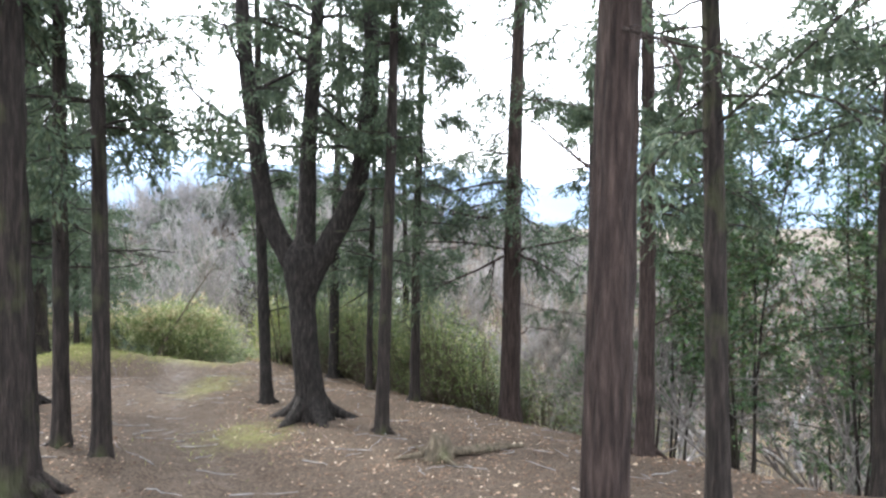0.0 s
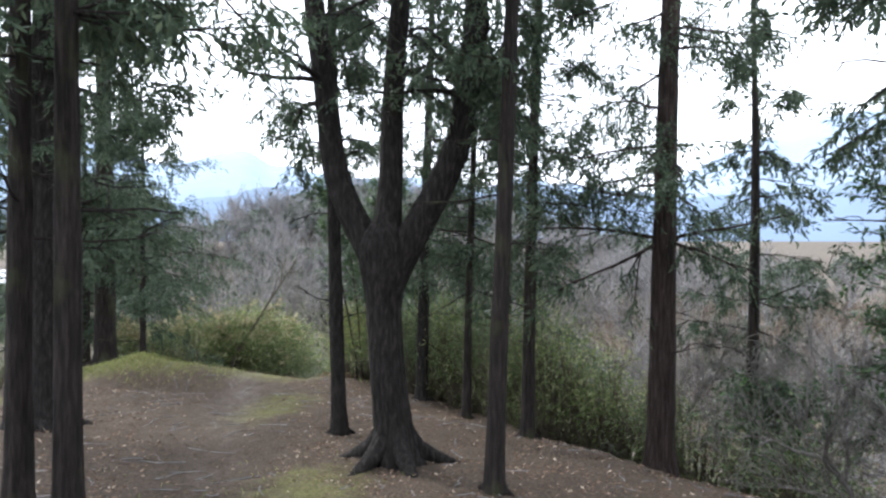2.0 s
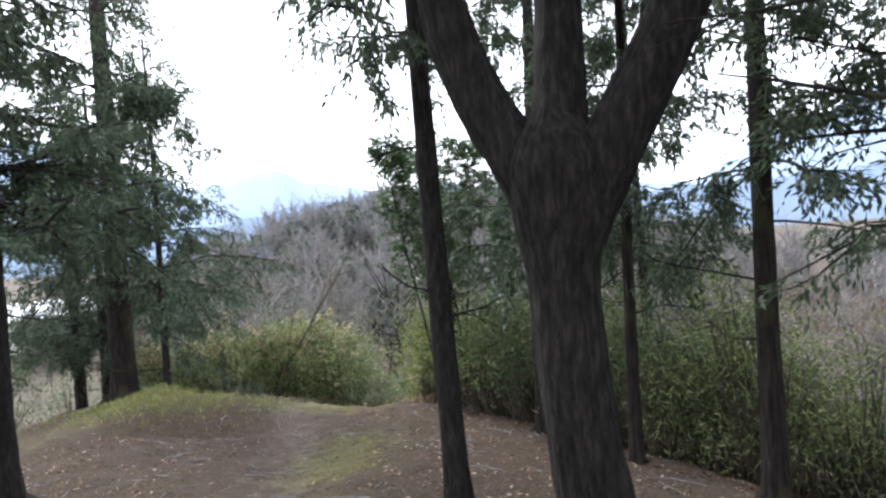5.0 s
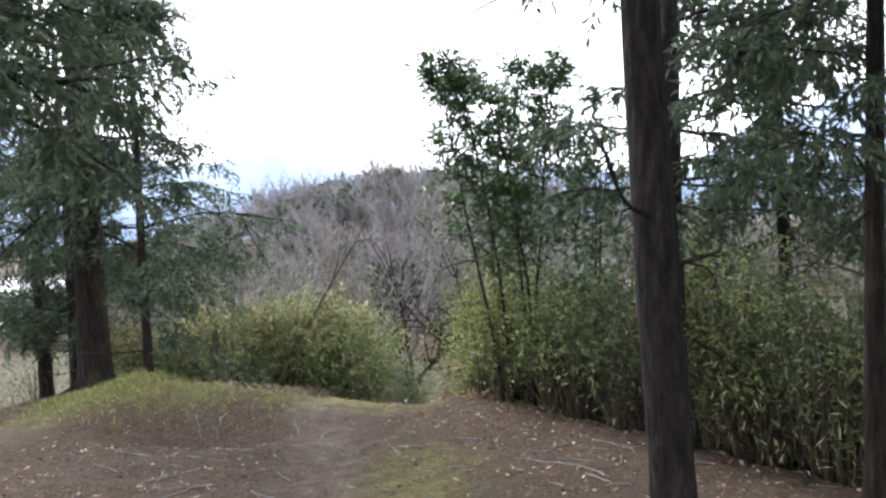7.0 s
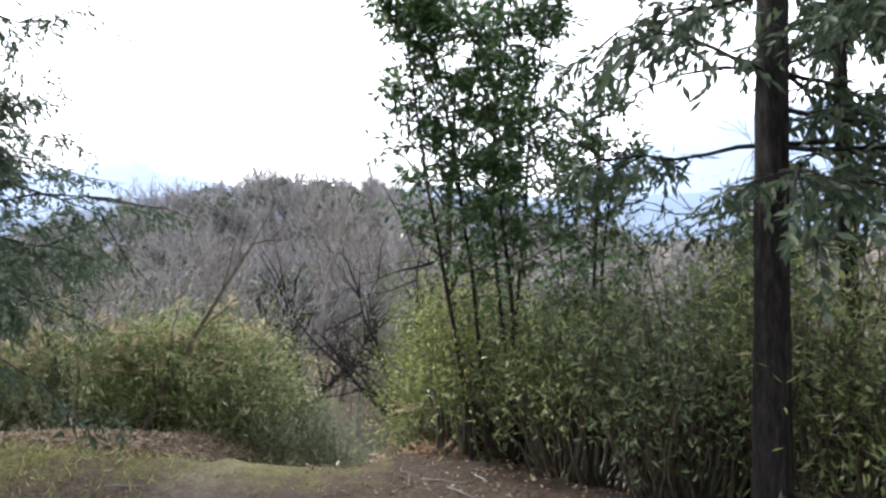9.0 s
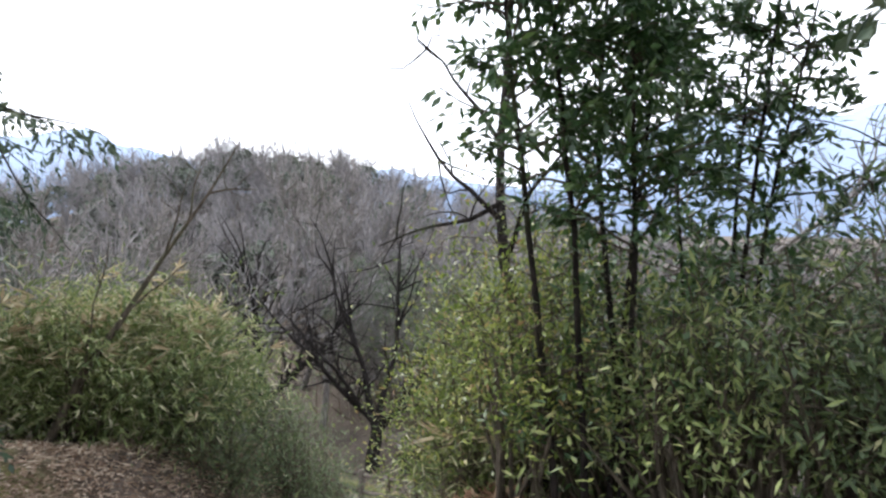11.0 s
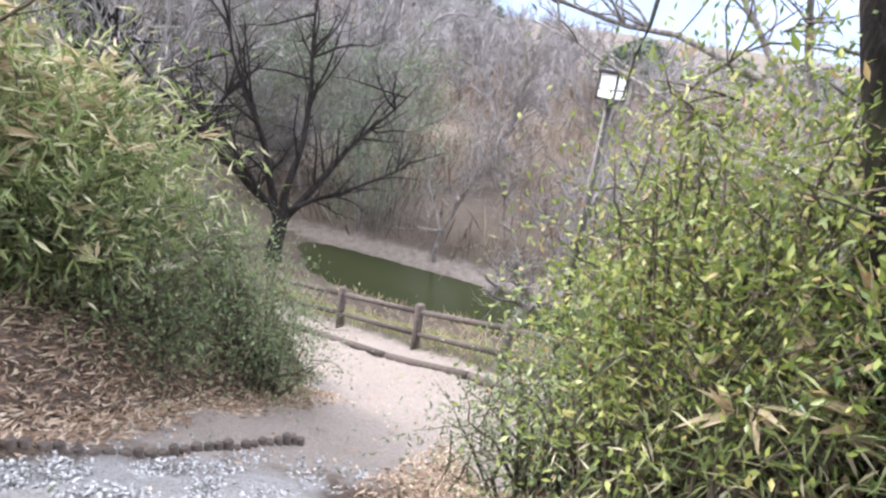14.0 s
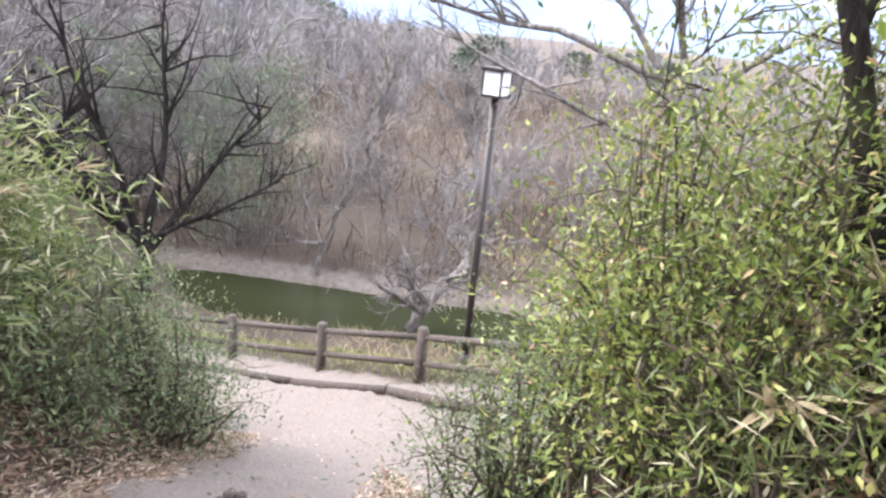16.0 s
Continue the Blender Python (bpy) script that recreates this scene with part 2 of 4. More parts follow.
class Geo:
    """Collects quads (a triangle repeats no vertex: all faces here are quads)."""

    def __init__(self):
        self.v, self.f, self.n = [], [], 0

    def add(self, v, f):
        self.v.append(np.asarray(v, dtype=float))
        self.f.append(np.asarray(f, dtype=int) + self.n)
        self.n += len(v)

    def mesh(self, name, mat, smooth=False):
        return mesh_data(name, np.concatenate(self.v), np.concatenate(self.f), mat, smooth)

    def tube(self, pts, radii, sides=6, rough=0.0, seed=0):
        pts, radii = np.asarray(pts, float), np.asarray(radii, float)
        tan = np.gradient(pts, axis=0)
        tan /= np.linalg.norm(tan, axis=1)[:, None] + 1e-9
        ref = np.where(np.abs(tan[:, 2:3]) > 0.8, [[1.0, 0, 0]], [[0, 0, 1.0]])
        ref = np.tile(ref[0], (len(pts), 1)) if abs(tan[0, 2]) > 0.8 else ref
        u = np.cross(tan, ref)
        u /= np.linalg.norm(u, axis=1)[:, None] + 1e-9
        w = np.cross(tan, u)
        a = np.linspace(0, 2 * np.pi, sides, endpoint=False)
        r = radii[:, None] * np.ones(sides)
        if rough:
            g = np.random.default_rng(seed)
            ridge = g.normal(0, 1, sides)[None] * 0.6 + g.normal(0, 1, (len(pts), sides)) * 0.55
            r = r * (1 + rough * ridge)
        ring = pts[:, None] + r[..., None] * (np.cos(a)[None, :, None] * u[:, None] + np.sin(a)[None, :, None] * w[:, None])
        n, base = len(pts), np.arange(sides)
        nxt = (base + 1) % sides
        f = [np.stack([i * sides + base, i * sides + nxt, (i + 1) * sides + nxt, (i + 1) * sides + base], 1) for i in range(n - 1)]
        self.add(ring.reshape(-1, 3), np.concatenate(f))

    def leaves(self, pos, direc, length, width, fold=0.25, g=None):
        """Folded pointed leaves: base, two sides, tip."""
        g = g or rng
        pos, direc = np.asarray(pos, float), np.asarray(direc, float)
        n = len(pos)
        if not n:
            return
        direc = direc / (np.linalg.norm(direc, axis=1)[:, None] + 1e-9)
        side = np.cross(direc, g.normal(0, 1, (n, 3)) * [0.6, 0.6, 0.6] + [0, 0, 1])
        side /= np.linalg.norm(side, axis=1)[:, None] + 1e-9
        up = np.cross(side, direc)
        length = np.broadcast_to(length, n)[:, None] * g.uniform(0.7, 1.25, (n, 1))
        width = np.broadcast_to(width, n)[:, None] * g.uniform(0.75, 1.2, (n, 1))
        mid = pos + direc * length * 0.45 - up * width * fold
        tip = pos + direc * length - up * length * 0.12
        v = np.stack([pos + up * width * 0.1, mid - side * width / 2 + up * width * fold, tip, mid + side * width / 2 + up * width * fold], 1)
        self.add(v.reshape(-1, 3), np.arange(4 * n).reshape(n, 4))


def unit(v):
    return v / (np.linalg.norm(v, axis=-1, keepdims=True) + 1e-9)


# ---- the lie of the land ----
def softplus(x, k):
    return k * np.logaddexp(0, x / k)


def smooth(a, b, x):
    t = np.clip((x - a) / (b - a), 0, 1)
    return t * t * (3 - 2 * t)


TRAIL = [(-7.75, 17.5, -2.33), (-6.75, 18.6, -2.9), (-5.6, 20.2, -3.8), (-4.55, 21.6, -4.65), (-4.1, 23.2, -5.15), (-4.75, 25.0, -5.75), (-6.0, 27.2, -6.35), (-8.2, 30, -6.7)]
TRAIL_SIDE = [(-4.3, 22.2, -4.8), (-3.5, 21.4, -4.55), (-2.5, 20.0, -4.1)]
TRAIL_BROW = [(-5.75, 17.75, -2.5), (-5.3, 18.5, -3.0), (-4.7, 20.4, -4.15)]
POSTS = [(-1.5, 19.3, -3.75), (-2.2, 21.1, -4.3), (-2.92, 22.91, -4.9), (-3.64, 24.7, -5.54), (-4.6, 26.36, -6.02), (-5.75, 27.9, -6.4), (-7.0, 29.3, -6.6)]
WALKED = [(0.3, -4), (-0.3, 2), (-1.6, 5), (-3.4, 8.4), (-4.8, 11.5), (-5.8, 14.5), (-6.7, 16.6)]


def along(line, x, y):
    """Distance to a polyline and the height on it."""
    best, height = np.full(np.shape(x), 1e9), np.zeros(np.shape(x))
    for a, b in zip(line[:-1], line[1:]):
        dx, dy = b[0] - a[0], b[1] - a[1]
        t = np.clip(((x - a[0]) * dx + (y - a[1]) * dy) / (dx * dx + dy * dy), 0, 1)
        d = np.hypot(x - a[0] - t * dx, y - a[1] - t * dy)
        if len(a) > 2:
            height = np.where(d < best, a[2] + t * (b[2] - a[2]), height)
        best = np.minimum(best, d)
    return best, height


def land(x, y):
    x, y = np.asarray(x, float), np.asarray(y, float)
    yc = np.clip(y, -30, 20)
    z = 0.1 - 0.172 * yc + 0.0035 * yc * yc
    z = np.where(y < -6, 0.1 + 0.172 * 6 + 0.0035 * 36, z)
    d = 0.806 * x + 0.592 * y
    z = z - 0.8 * softplus(d - 7.25, 0.5)
    z = z - 0.45 * softplus(-(x + 9.2) - 0.353 * (y - 10), 0.7) * smooth(26, 12, y)
    z = z - 0.27 * softplus(y - 18.1, 0.3) * smooth(-5.5, -7.5, x)
    z = z - 0.55 * softplus(y - 24.5, 0.8)
    z = z - 0.25 * softplus(-x - 13, 1.0)
    # mossy hump beside the way, with a scraped hollow in front of it
    z = z + 0.5 * np.exp(-((x + 8.3) ** 2 / 2.8 + (y - 16.1) ** 2 / 0.8)) + 0.28 * np.exp(-((x + 3.9) ** 2 + (y - 6.4) ** 2) / 2.2)
    z = z - 0.3 * np.exp(-((x + 7.35) ** 2 / 0.8 + (y - 14.65) ** 2 / 0.13))
    z = z - 0.06 * np.exp(-((along(WALKED, x, y)[0]) ** 2) / 0.25)
    z = softplus(z + 6.8, 0.3) - 6.8
    # water channel and the field beyond it
    e = 0.6 * (x - 1.3) + 0.8 * (y - 27.5)
    z = z - 0.75 * np.exp(-(e / 1.08) ** 4) * smooth(-5.5, -3.2, x)
    z = z + 0.06 * np.clip(e - 2.0, 0, 24) + 0.5 * smooth(1.3, 3.2, e)
    far = smooth(45, 75, y)
    z = z + far * (8.6 * np.exp(-(((x + 20) / 32) ** 2 + ((y - 84) / 20) ** 2)))
    r = np.hypot(x, y)
    z = z + smooth(200, 900, r) * 4
    z = np.where(r > 150, np.minimum(z, -3), z)
    for line, half in ((TRAIL_BROW, 0.65), (TRAIL_SIDE, 1.3), (TRAIL, 0.95), (POSTS, 0.55)):
        dist, h = along(line, x, y)
        w = 1 - smooth(half, half + (0.95 if line is not POSTS else 0.6), dist)
        z = z * (1 - w) + h * w
    near = np.exp(-(r / 45) ** 2)
    z = z + near * (0.035 * np.sin(2.3 * x + 0.7 * y) * np.sin(1.9 * y - 0.6 * x) + 0.015 * np.sin(6.1 * x + 2.0) * np.sin(5.3 * y + 1.0))
    return z


def land_at(x, y):
    return float(land(np.array([x]), np.array([y]))[0])


def axis(lo, hi, step, reach):
    mid = np.arange(lo, hi + step / 2, step)
    tail, t, s = [], 0.0, step
    while t < reach:
        s *= 1.16
        t += s
        tail.append(t)
    tail = np.array(tail)
    return np.concatenate([lo - tail[::-1], mid, hi + tail])


gx, gy = axis(-14, 8, 0.16, 4000), axis(-3, 33, 0.16, 4000)
GX, GY = np.meshgrid(gx, gy)
GZ = land(GX, GY)
fr = np.random.default_rng(3).normal(0, 0.017, GZ.shape)
GZ = GZ + np.where(np.hypot(GX, GY) < 40, fr, 0)
nx, ny = len(gx), len(gy)
idx = np.arange(nx * ny).reshape(ny, nx)
quads = np.stack([idx[:-1, :-1], idx[:-1, 1:], idx[1:, 1:], idx[1:, :-1]], -1).reshape(-1, 4)
ground_me = mesh_data("ground", np.stack([GX, GY, GZ], -1).reshape(-1, 3), quads, GROUND, True)


def lay(name, values):
    at = ground_me.attributes.new(name, "FLOAT", "POINT")
    at.data.foreach_set("value", np.asarray(values, dtype=np.float32).ravel())


trail_d = np.minimum(np.minimum(along(TRAIL, GX, GY)[0], along(TRAIL_SIDE, GX, GY)[0] - 0.4), along(TRAIL_BROW, GX, GY)[0])
shore = 0.6 * (GX - 1.3) + 0.8 * (GY - 27.5)
lay("sand", np.maximum((1 - smooth(0.75, 1.15, trail_d)) * smooth(18.6, 19.8, GY), 0.62 * smooth(0.7, 1.1, shore) * smooth(2.3, 1.6, shore) * smooth(-7, -4, GX) * smooth(9, 5, GX)))
lay("gravel", (1 - smooth(0.4, 0.75, along(TRAIL[:3], GX, GY)[0])) * smooth(19.7, 18.7, GY))
lay("trod", np.maximum((0.32 + 0.12 * smooth(10, 14, GY)) * (1 - smooth(0.1, 1.0, along(WALKED, GX, GY)[0])), 0.5 * np.exp(-((GX + 7.9) ** 2 / 2.0 + (GY - 19.8) ** 2 / 1.2))))
moss = np.exp(-((GX + 8.6) ** 2 / 2.8 + (GY - 16.2) ** 2 / 1.0)) + 0.55 * np.exp(-((GX + 9.5) ** 2 / 6 + (GY - 18.5) ** 2 / 2))
moss = moss + 0.62 * np.exp(-((GX + 2.5) ** 2 / 0.5 + (GY - 8.4) ** 2 / 1.8)) + 0.6 * np.exp(-((GX + 4.6) ** 2 / 0.8 + (GY - 13) ** 2 / 4)) + 0.6 * np.exp(-((GX + 6.0) ** 2 / 2.0 + (GY - 16.3) ** 2 / 0.8))
moss = moss + 0.55 * np.exp(-((GX + 10) ** 2 / 1.5 + (GY - 13) ** 2 / 5)) + 0.5 * np.exp(-((GX + 8.3) ** 2 / 0.6 + (GY - 18.2) ** 2 / 0.4))
lay("moss", np.clip(moss, 0, 1))
lay("far", np.maximum(0.9 * smooth(-12.5, -14.5, GX), np.maximum(smooth(1.5, 2.4, shore), smooth(9, 13, 0.806 * GX + 0.592 * GY)) * 0.95))
tagged(new("ground", ground_me), "brown forest floor of soil, moss and trodden path", "ground", kind="structure")

# ---- water ----
wm, wnt, wb = material("pond_water")
wb.inputs["Base Color"].default_value = (0.026, 0.03, 0.014, 1)
wb.inputs["IOR"].default_value = 1.12
wb.inputs["Roughness"].default_value = 0.2
wb.inputs["Specular IOR Level"].default_value = 0.1
bump(wnt, wb, noise_fac(wnt, coords(wnt, (1, 2, 1)), 3.0, 3.0), 0.12, 0.05)
wg = Geo()
wg.add([(-40, 20, -6.95), (40, 10, -6.95), (40, 45, -6.95), (-40, 65, -6.95)], [(0, 1, 2, 3)])
tagged(new("water", wg.mesh("water", wm)), "still dark green pond water below the bank", "water", kind="structure")


# ---- far hills ----
def ridge(name, dist, base, heights, colour, label, seed):
    m, nt, b = material(name + "_painted_haze")
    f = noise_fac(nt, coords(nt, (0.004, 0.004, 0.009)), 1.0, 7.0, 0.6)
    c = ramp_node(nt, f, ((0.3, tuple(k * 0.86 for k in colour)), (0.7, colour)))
    # distance haze is painted: bluish base colour plus a weak emission of it
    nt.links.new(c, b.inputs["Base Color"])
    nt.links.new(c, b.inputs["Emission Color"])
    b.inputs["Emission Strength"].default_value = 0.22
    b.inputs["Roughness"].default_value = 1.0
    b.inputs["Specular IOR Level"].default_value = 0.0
    g = np.random.default_rng(seed)
    ang = np.radians(np.linspace(-120, 120, 361))
    ph = g.uniform(0, 6.28, 8)
    h = sum(a * np.sin(k * ang + p) for a, k, p in zip((0.22, 0.2, 0.12, 0.08, 0.05, 0.03, 0.02, 0.015), (3, 5, 9, 16, 27, 45, 77, 120), ph))
    h = heights * (1 + h)
    rows = []
    for k in range(9):
        s = k / 8
        zz = base + (h - base) * np.sin(s * np.pi / 2)
        rr = dist * (1 + 0.35 * s) * np.ones(len(ang))
        rows.append(np.stack([np.sin(ang) * rr, np.cos(ang) * rr, zz], 1))
    v = np.concatenate(rows)
    n = len(ang)
    i = np.arange(n - 1)
    q = np.concatenate([np.stack([k * n + i, k * n + i + 1, (k + 1) * n + i + 1, (k + 1) * n + i], 1) for k in range(8)])
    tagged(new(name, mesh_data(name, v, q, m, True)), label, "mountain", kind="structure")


# the blues are aerial haze put into the colour of both ranges
ridge("backdrop_mountain_far", 2300, -20, 390.0, (0.26, 0.32, 0.42), "mountain range on the horizon, haze painted in pale blue", 5)
ridge("backdrop_mountain_near", 1300, -20, 110.0, (0.155, 0.2, 0.28), "wooded foothills below the mountain range, haze painted in blue", 11)


# ---- trees ----
def bend(p0, direc, length, n, g, wander=0.12, lift=0.0):
    pts, d, p = [np.array(p0, float)], unit(np.array(direc, float)), np.array(p0, float)
    for _ in range(n):
        d = unit(d + g.normal(0, wander, 3) + np.array([0, 0, lift]))
        p = p + d * length / n
        pts.append(p)
    return np.array(pts)


def spray(geo, twigs, pts, g, per, reach, length, width, droop, flat=1.0):
    """Leafy sprays along the outer part of a branch."""
    n = len(pts)
    t = g.uniform(0.25, 1.0, twigs)
    i = np.minimum((t * (n - 1)).astype(int), n - 2)
    f = (t * (n - 1) - i)[:, None]
    p = pts[i] * (1 - f) + pts[i + 1] * f
    along_dir = unit(pts[i + 1] - pts[i])
    d = unit(along_dir * 0.8 + g.normal(0, 0.75, (twigs, 3)) * [1, 1, 0.45 * flat] + [0, 0, -droop])
    k = np.linspace(0.1, 1, per)
    reach = reach * g.uniform(0.55, 1.25, twigs)
    pos = p[:, None] + d[:, None] * (k[None, :, None] * reach[:, None, None]) + np.array([0, 0, -droop * 0.35]) * (k ** 2)[None, :, None] * reach[:, None, None]
    ld = unit(d[:, None] + g.normal(0, 0.55, (twigs, per, 3)) + [0, 0, -0.15])
    geo.leaves(pos.reshape(-1, 3), ld.reshape(-1, 3), length, width, 0.15, g)


def trunk_points(base, lean, height, n, g, sway=0.05):
    k = np.linspace(0, 1, n)
    x = base[0] + lean[0] * height * k + sway * np.sin(k * 5 + g.uniform(0, 6)) * k
    y = base[1] + lean[1] * height * k + sway * np.sin(k * 4 + g.uniform(0, 6)) * k
    return np.stack([x, y, base[2] - 0.12 + (height + 0.12) * k], 1)


def flare(radius, k, height, base_flare=0.55):
    h = k * height
    return radius * (1 - 0.72 * k ** 1.2) + radius * base_flare * np.exp(-h / 0.22)


def conifer(x, y, radius, height, seed, first=2.2, spread=1.7, lean=(0, 0), bark=None, leafy=1.0, label="", branches=34, low_dead=5, sides=16):
    g = np.random.default_rng(seed)
    base = (x, y, land_at(x, y))
    thing = tagged(new("cedar_tree"), label or "slender cedar with dark brown bark and drooping green sprays", "tree", "cedars on the hilltop")
    thing.location = base
    off = Matrix.Translation((-base[0], -base[1], -base[2]))
    n = int(height / 0.22)
    pts = trunk_points(base, lean, height, n, g)
    trunk, crown = Geo(), Geo()
    k = np.linspace(0, 1, n)
    trunk.tube(pts, flare(radius, k, height), sides, 0.06, seed)
    for a in g.uniform(0, 6.28, 4):      # roots
        d = np.array([math.cos(a), math.sin(a), 0])
        q = [np.array(base) + d * radius * 0.8 + [0, 0, radius * 0.7], np.array(base) + d * radius * 1.7 + [0, 0, radius * 0.12], np.array(base) + d * radius * 2.8 + [0, 0, -0.08]]
        trunk.tube(q, [radius * 0.4, radius * 0.26, radius * 0.08], 6)
    for j in range(branches + low_dead):
        dead = j >= branches
        h = g.uniform(0.5 * first, first + 1.2) if dead else first + (height - first - 0.2) * (g.uniform(0, 1) ** 1.15)
        rel = h / height
        i = min(int(rel * (n - 1)), n - 2)
        p0 = pts[i]
        a = g.uniform(0, 6.28)
        top = max(0.0, (h - first) / (height - first))
        L = spread * g.uniform(0.6, 1.15) * (1 - 0.72 * top) * (0.7 if dead else 1)
        d = np.array([math.cos(a), math.sin(a), g.uniform(-0.2, 0.3)])
        b = bend(p0, d, L, 6, g, 0.14, -0.03)
        r0 = 0.012 if dead else min(0.03, max(0.008, radius * 0.16 * (1 - 0.5 * top)))
        low = h < 6.2 or spread > 3
        reach = 0.22 if spread < 2 else 0.3
        size = (0.08, 0.026) if low and y < 14 else (0.1, 0.036)
        wood = Geo()
        wood.tube(b, np.linspace(r0, 0.004, len(b)), 5)
        for _ in range(3 if dead else 5):
            s = g.integers(1, len(b) - 1)
            tw = bend(b[s], unit(b[s + 1] - b[s]) + g.normal(0, 0.6, 3) * [1, 1, 0.5], L * g.uniform(0.2, 0.45), 4, g, 0.2, -0.06)
            wood.tube(tw, np.linspace(r0 * 0.45, 0.003, len(tw)), 4)
            if not dead:
                spray(crown, int((10 if low else 5) * leafy), tw, g, 8, reach, *size, 0.6)
        me = wood.mesh("branch", bark or BARK, True)
        me.transform(off)
        part("branch", me, thing)
        if not dead:
            spray(crown, int((16 if low else 7) * leafy), b, g, 8, reach * 1.1, *size, 0.55)
    for name, geo, mat, sm in (("trunk", trunk, bark or BARK, True), ("crown", crown, NEEDLE, False)):
        if geo.n:
            me = geo.mesh(name, mat, sm)
            me.transform(off)
            part(name, me, thing)
    return thing


CEDARS = [
    # x, y, radius, height, first branch, spread, lean, bark, leafy
    (-3.5, 5.3, 0.19, 10, 4.2, 1.5, (0, 0), BARK, 0.8),
    (-3.75, 6.45, 0.08, 8, 3.0, 1.2, (0.01, 0), BARK, 0.8),
    (-3.24, 6.22, 0.085, 8, 3.2, 1.2, (0.01, 0), BARK, 0.8),
    (-6.85, 10.6, 0.23, 9, 2.7, 1.9, (0.015, 0), BARK_DARK, 1.5),
    (-7.4, 10.75, 0.13, 9, 2.5, 1.9, (0.02, 0), BARK_DARK, 1.5),
    (-2.97, 11.1, 0.1, 9, 3.6, 1.3, (-0.022, 0), BARK_DARK, 1.0),
    (-0.8, 8.55, 0.085, 9, 3.3, 1.2, (0.03, 0), BARK, 1.0),
    (-0.5, 11.5, 0.09, 9, 2.7, 1.5, (0.02, 0), BARK, 1.1),
    (-1.44, 12.8, 0.065, 8, 2.4, 1.5, (0.02, 0), BARK, 1.1),
    (1.1, 10.9, 0.17, 10, 2.8, 2.0, (0.02, 0), BARK_RED, 1.1),
    (0.775, 3.15, 0.122, 9, 3.6, 1.3, (0.012, 0.0), BARK_RED, 0.6),
    (2.05, 4.85, 0.09, 9, 3.0, 1.5, (-0.03, 0), BARK, 0.8),
    (2.4, 7.8, 0.11, 9, 2.9, 1.6, (0.0, 0), BARK_RED, 0.9),
    (-11.3, 18.4, 0.25, 13, 2.3, 3.6, (0.0, 0), BARK, 1.15),
    (-9.8, 17.65, 0.075, 7, 1.5, 2.0, (0.0, 0), BARK, 1.0),
    (-2.4, 14.45, 0.115, 9, 2.3, 1.9, (0.02, 0), BARK_DARK, 0.6),
    (-0.9, 16.0, 0.09, 8, 2.0, 1.8, (0.0, 0), BARK, 0.7),
    (3.0, 13.5, 0.11, 9, 3.0, 1.7, (0.0, 0), BARK, 0.9),
    (5.2, 12.0, 0.13, 9, 3.2, 1.9, (0.0, 0), BARK, 0.9),
    (6.5, 8.5, 0.14, 9, 2.2, 2.0, (0.0, 0), BARK, 1.0),
    (-13.5, 15.0, 0.15, 9, 2.6, 2.2, (0.0, 0), BARK, 1.0),
    (-14.5, 21.0, 0.15, 8, 2.4, 2.2, (0.0, 0), BARK, 1.0),
    (-13.2, 20.3, 0.12, 8, 1.6, 2.0, (0.0, 0), BARK, 1.3),
    (4.2, 6.2, 0.11, 9, 3.4, 1.8, (0.0, 0), BARK, 1.0),
]
for j, (x, y, r, h, first, spread, lean, bark, leafy) in enumerate(CEDARS):
    conifer(x, y, r, h, 100 + j, first, spread, lean, bark, leafy, sides=28 if r > 0.11 and y < 9 else 16, branches=58 if r > 0.2 else 38)


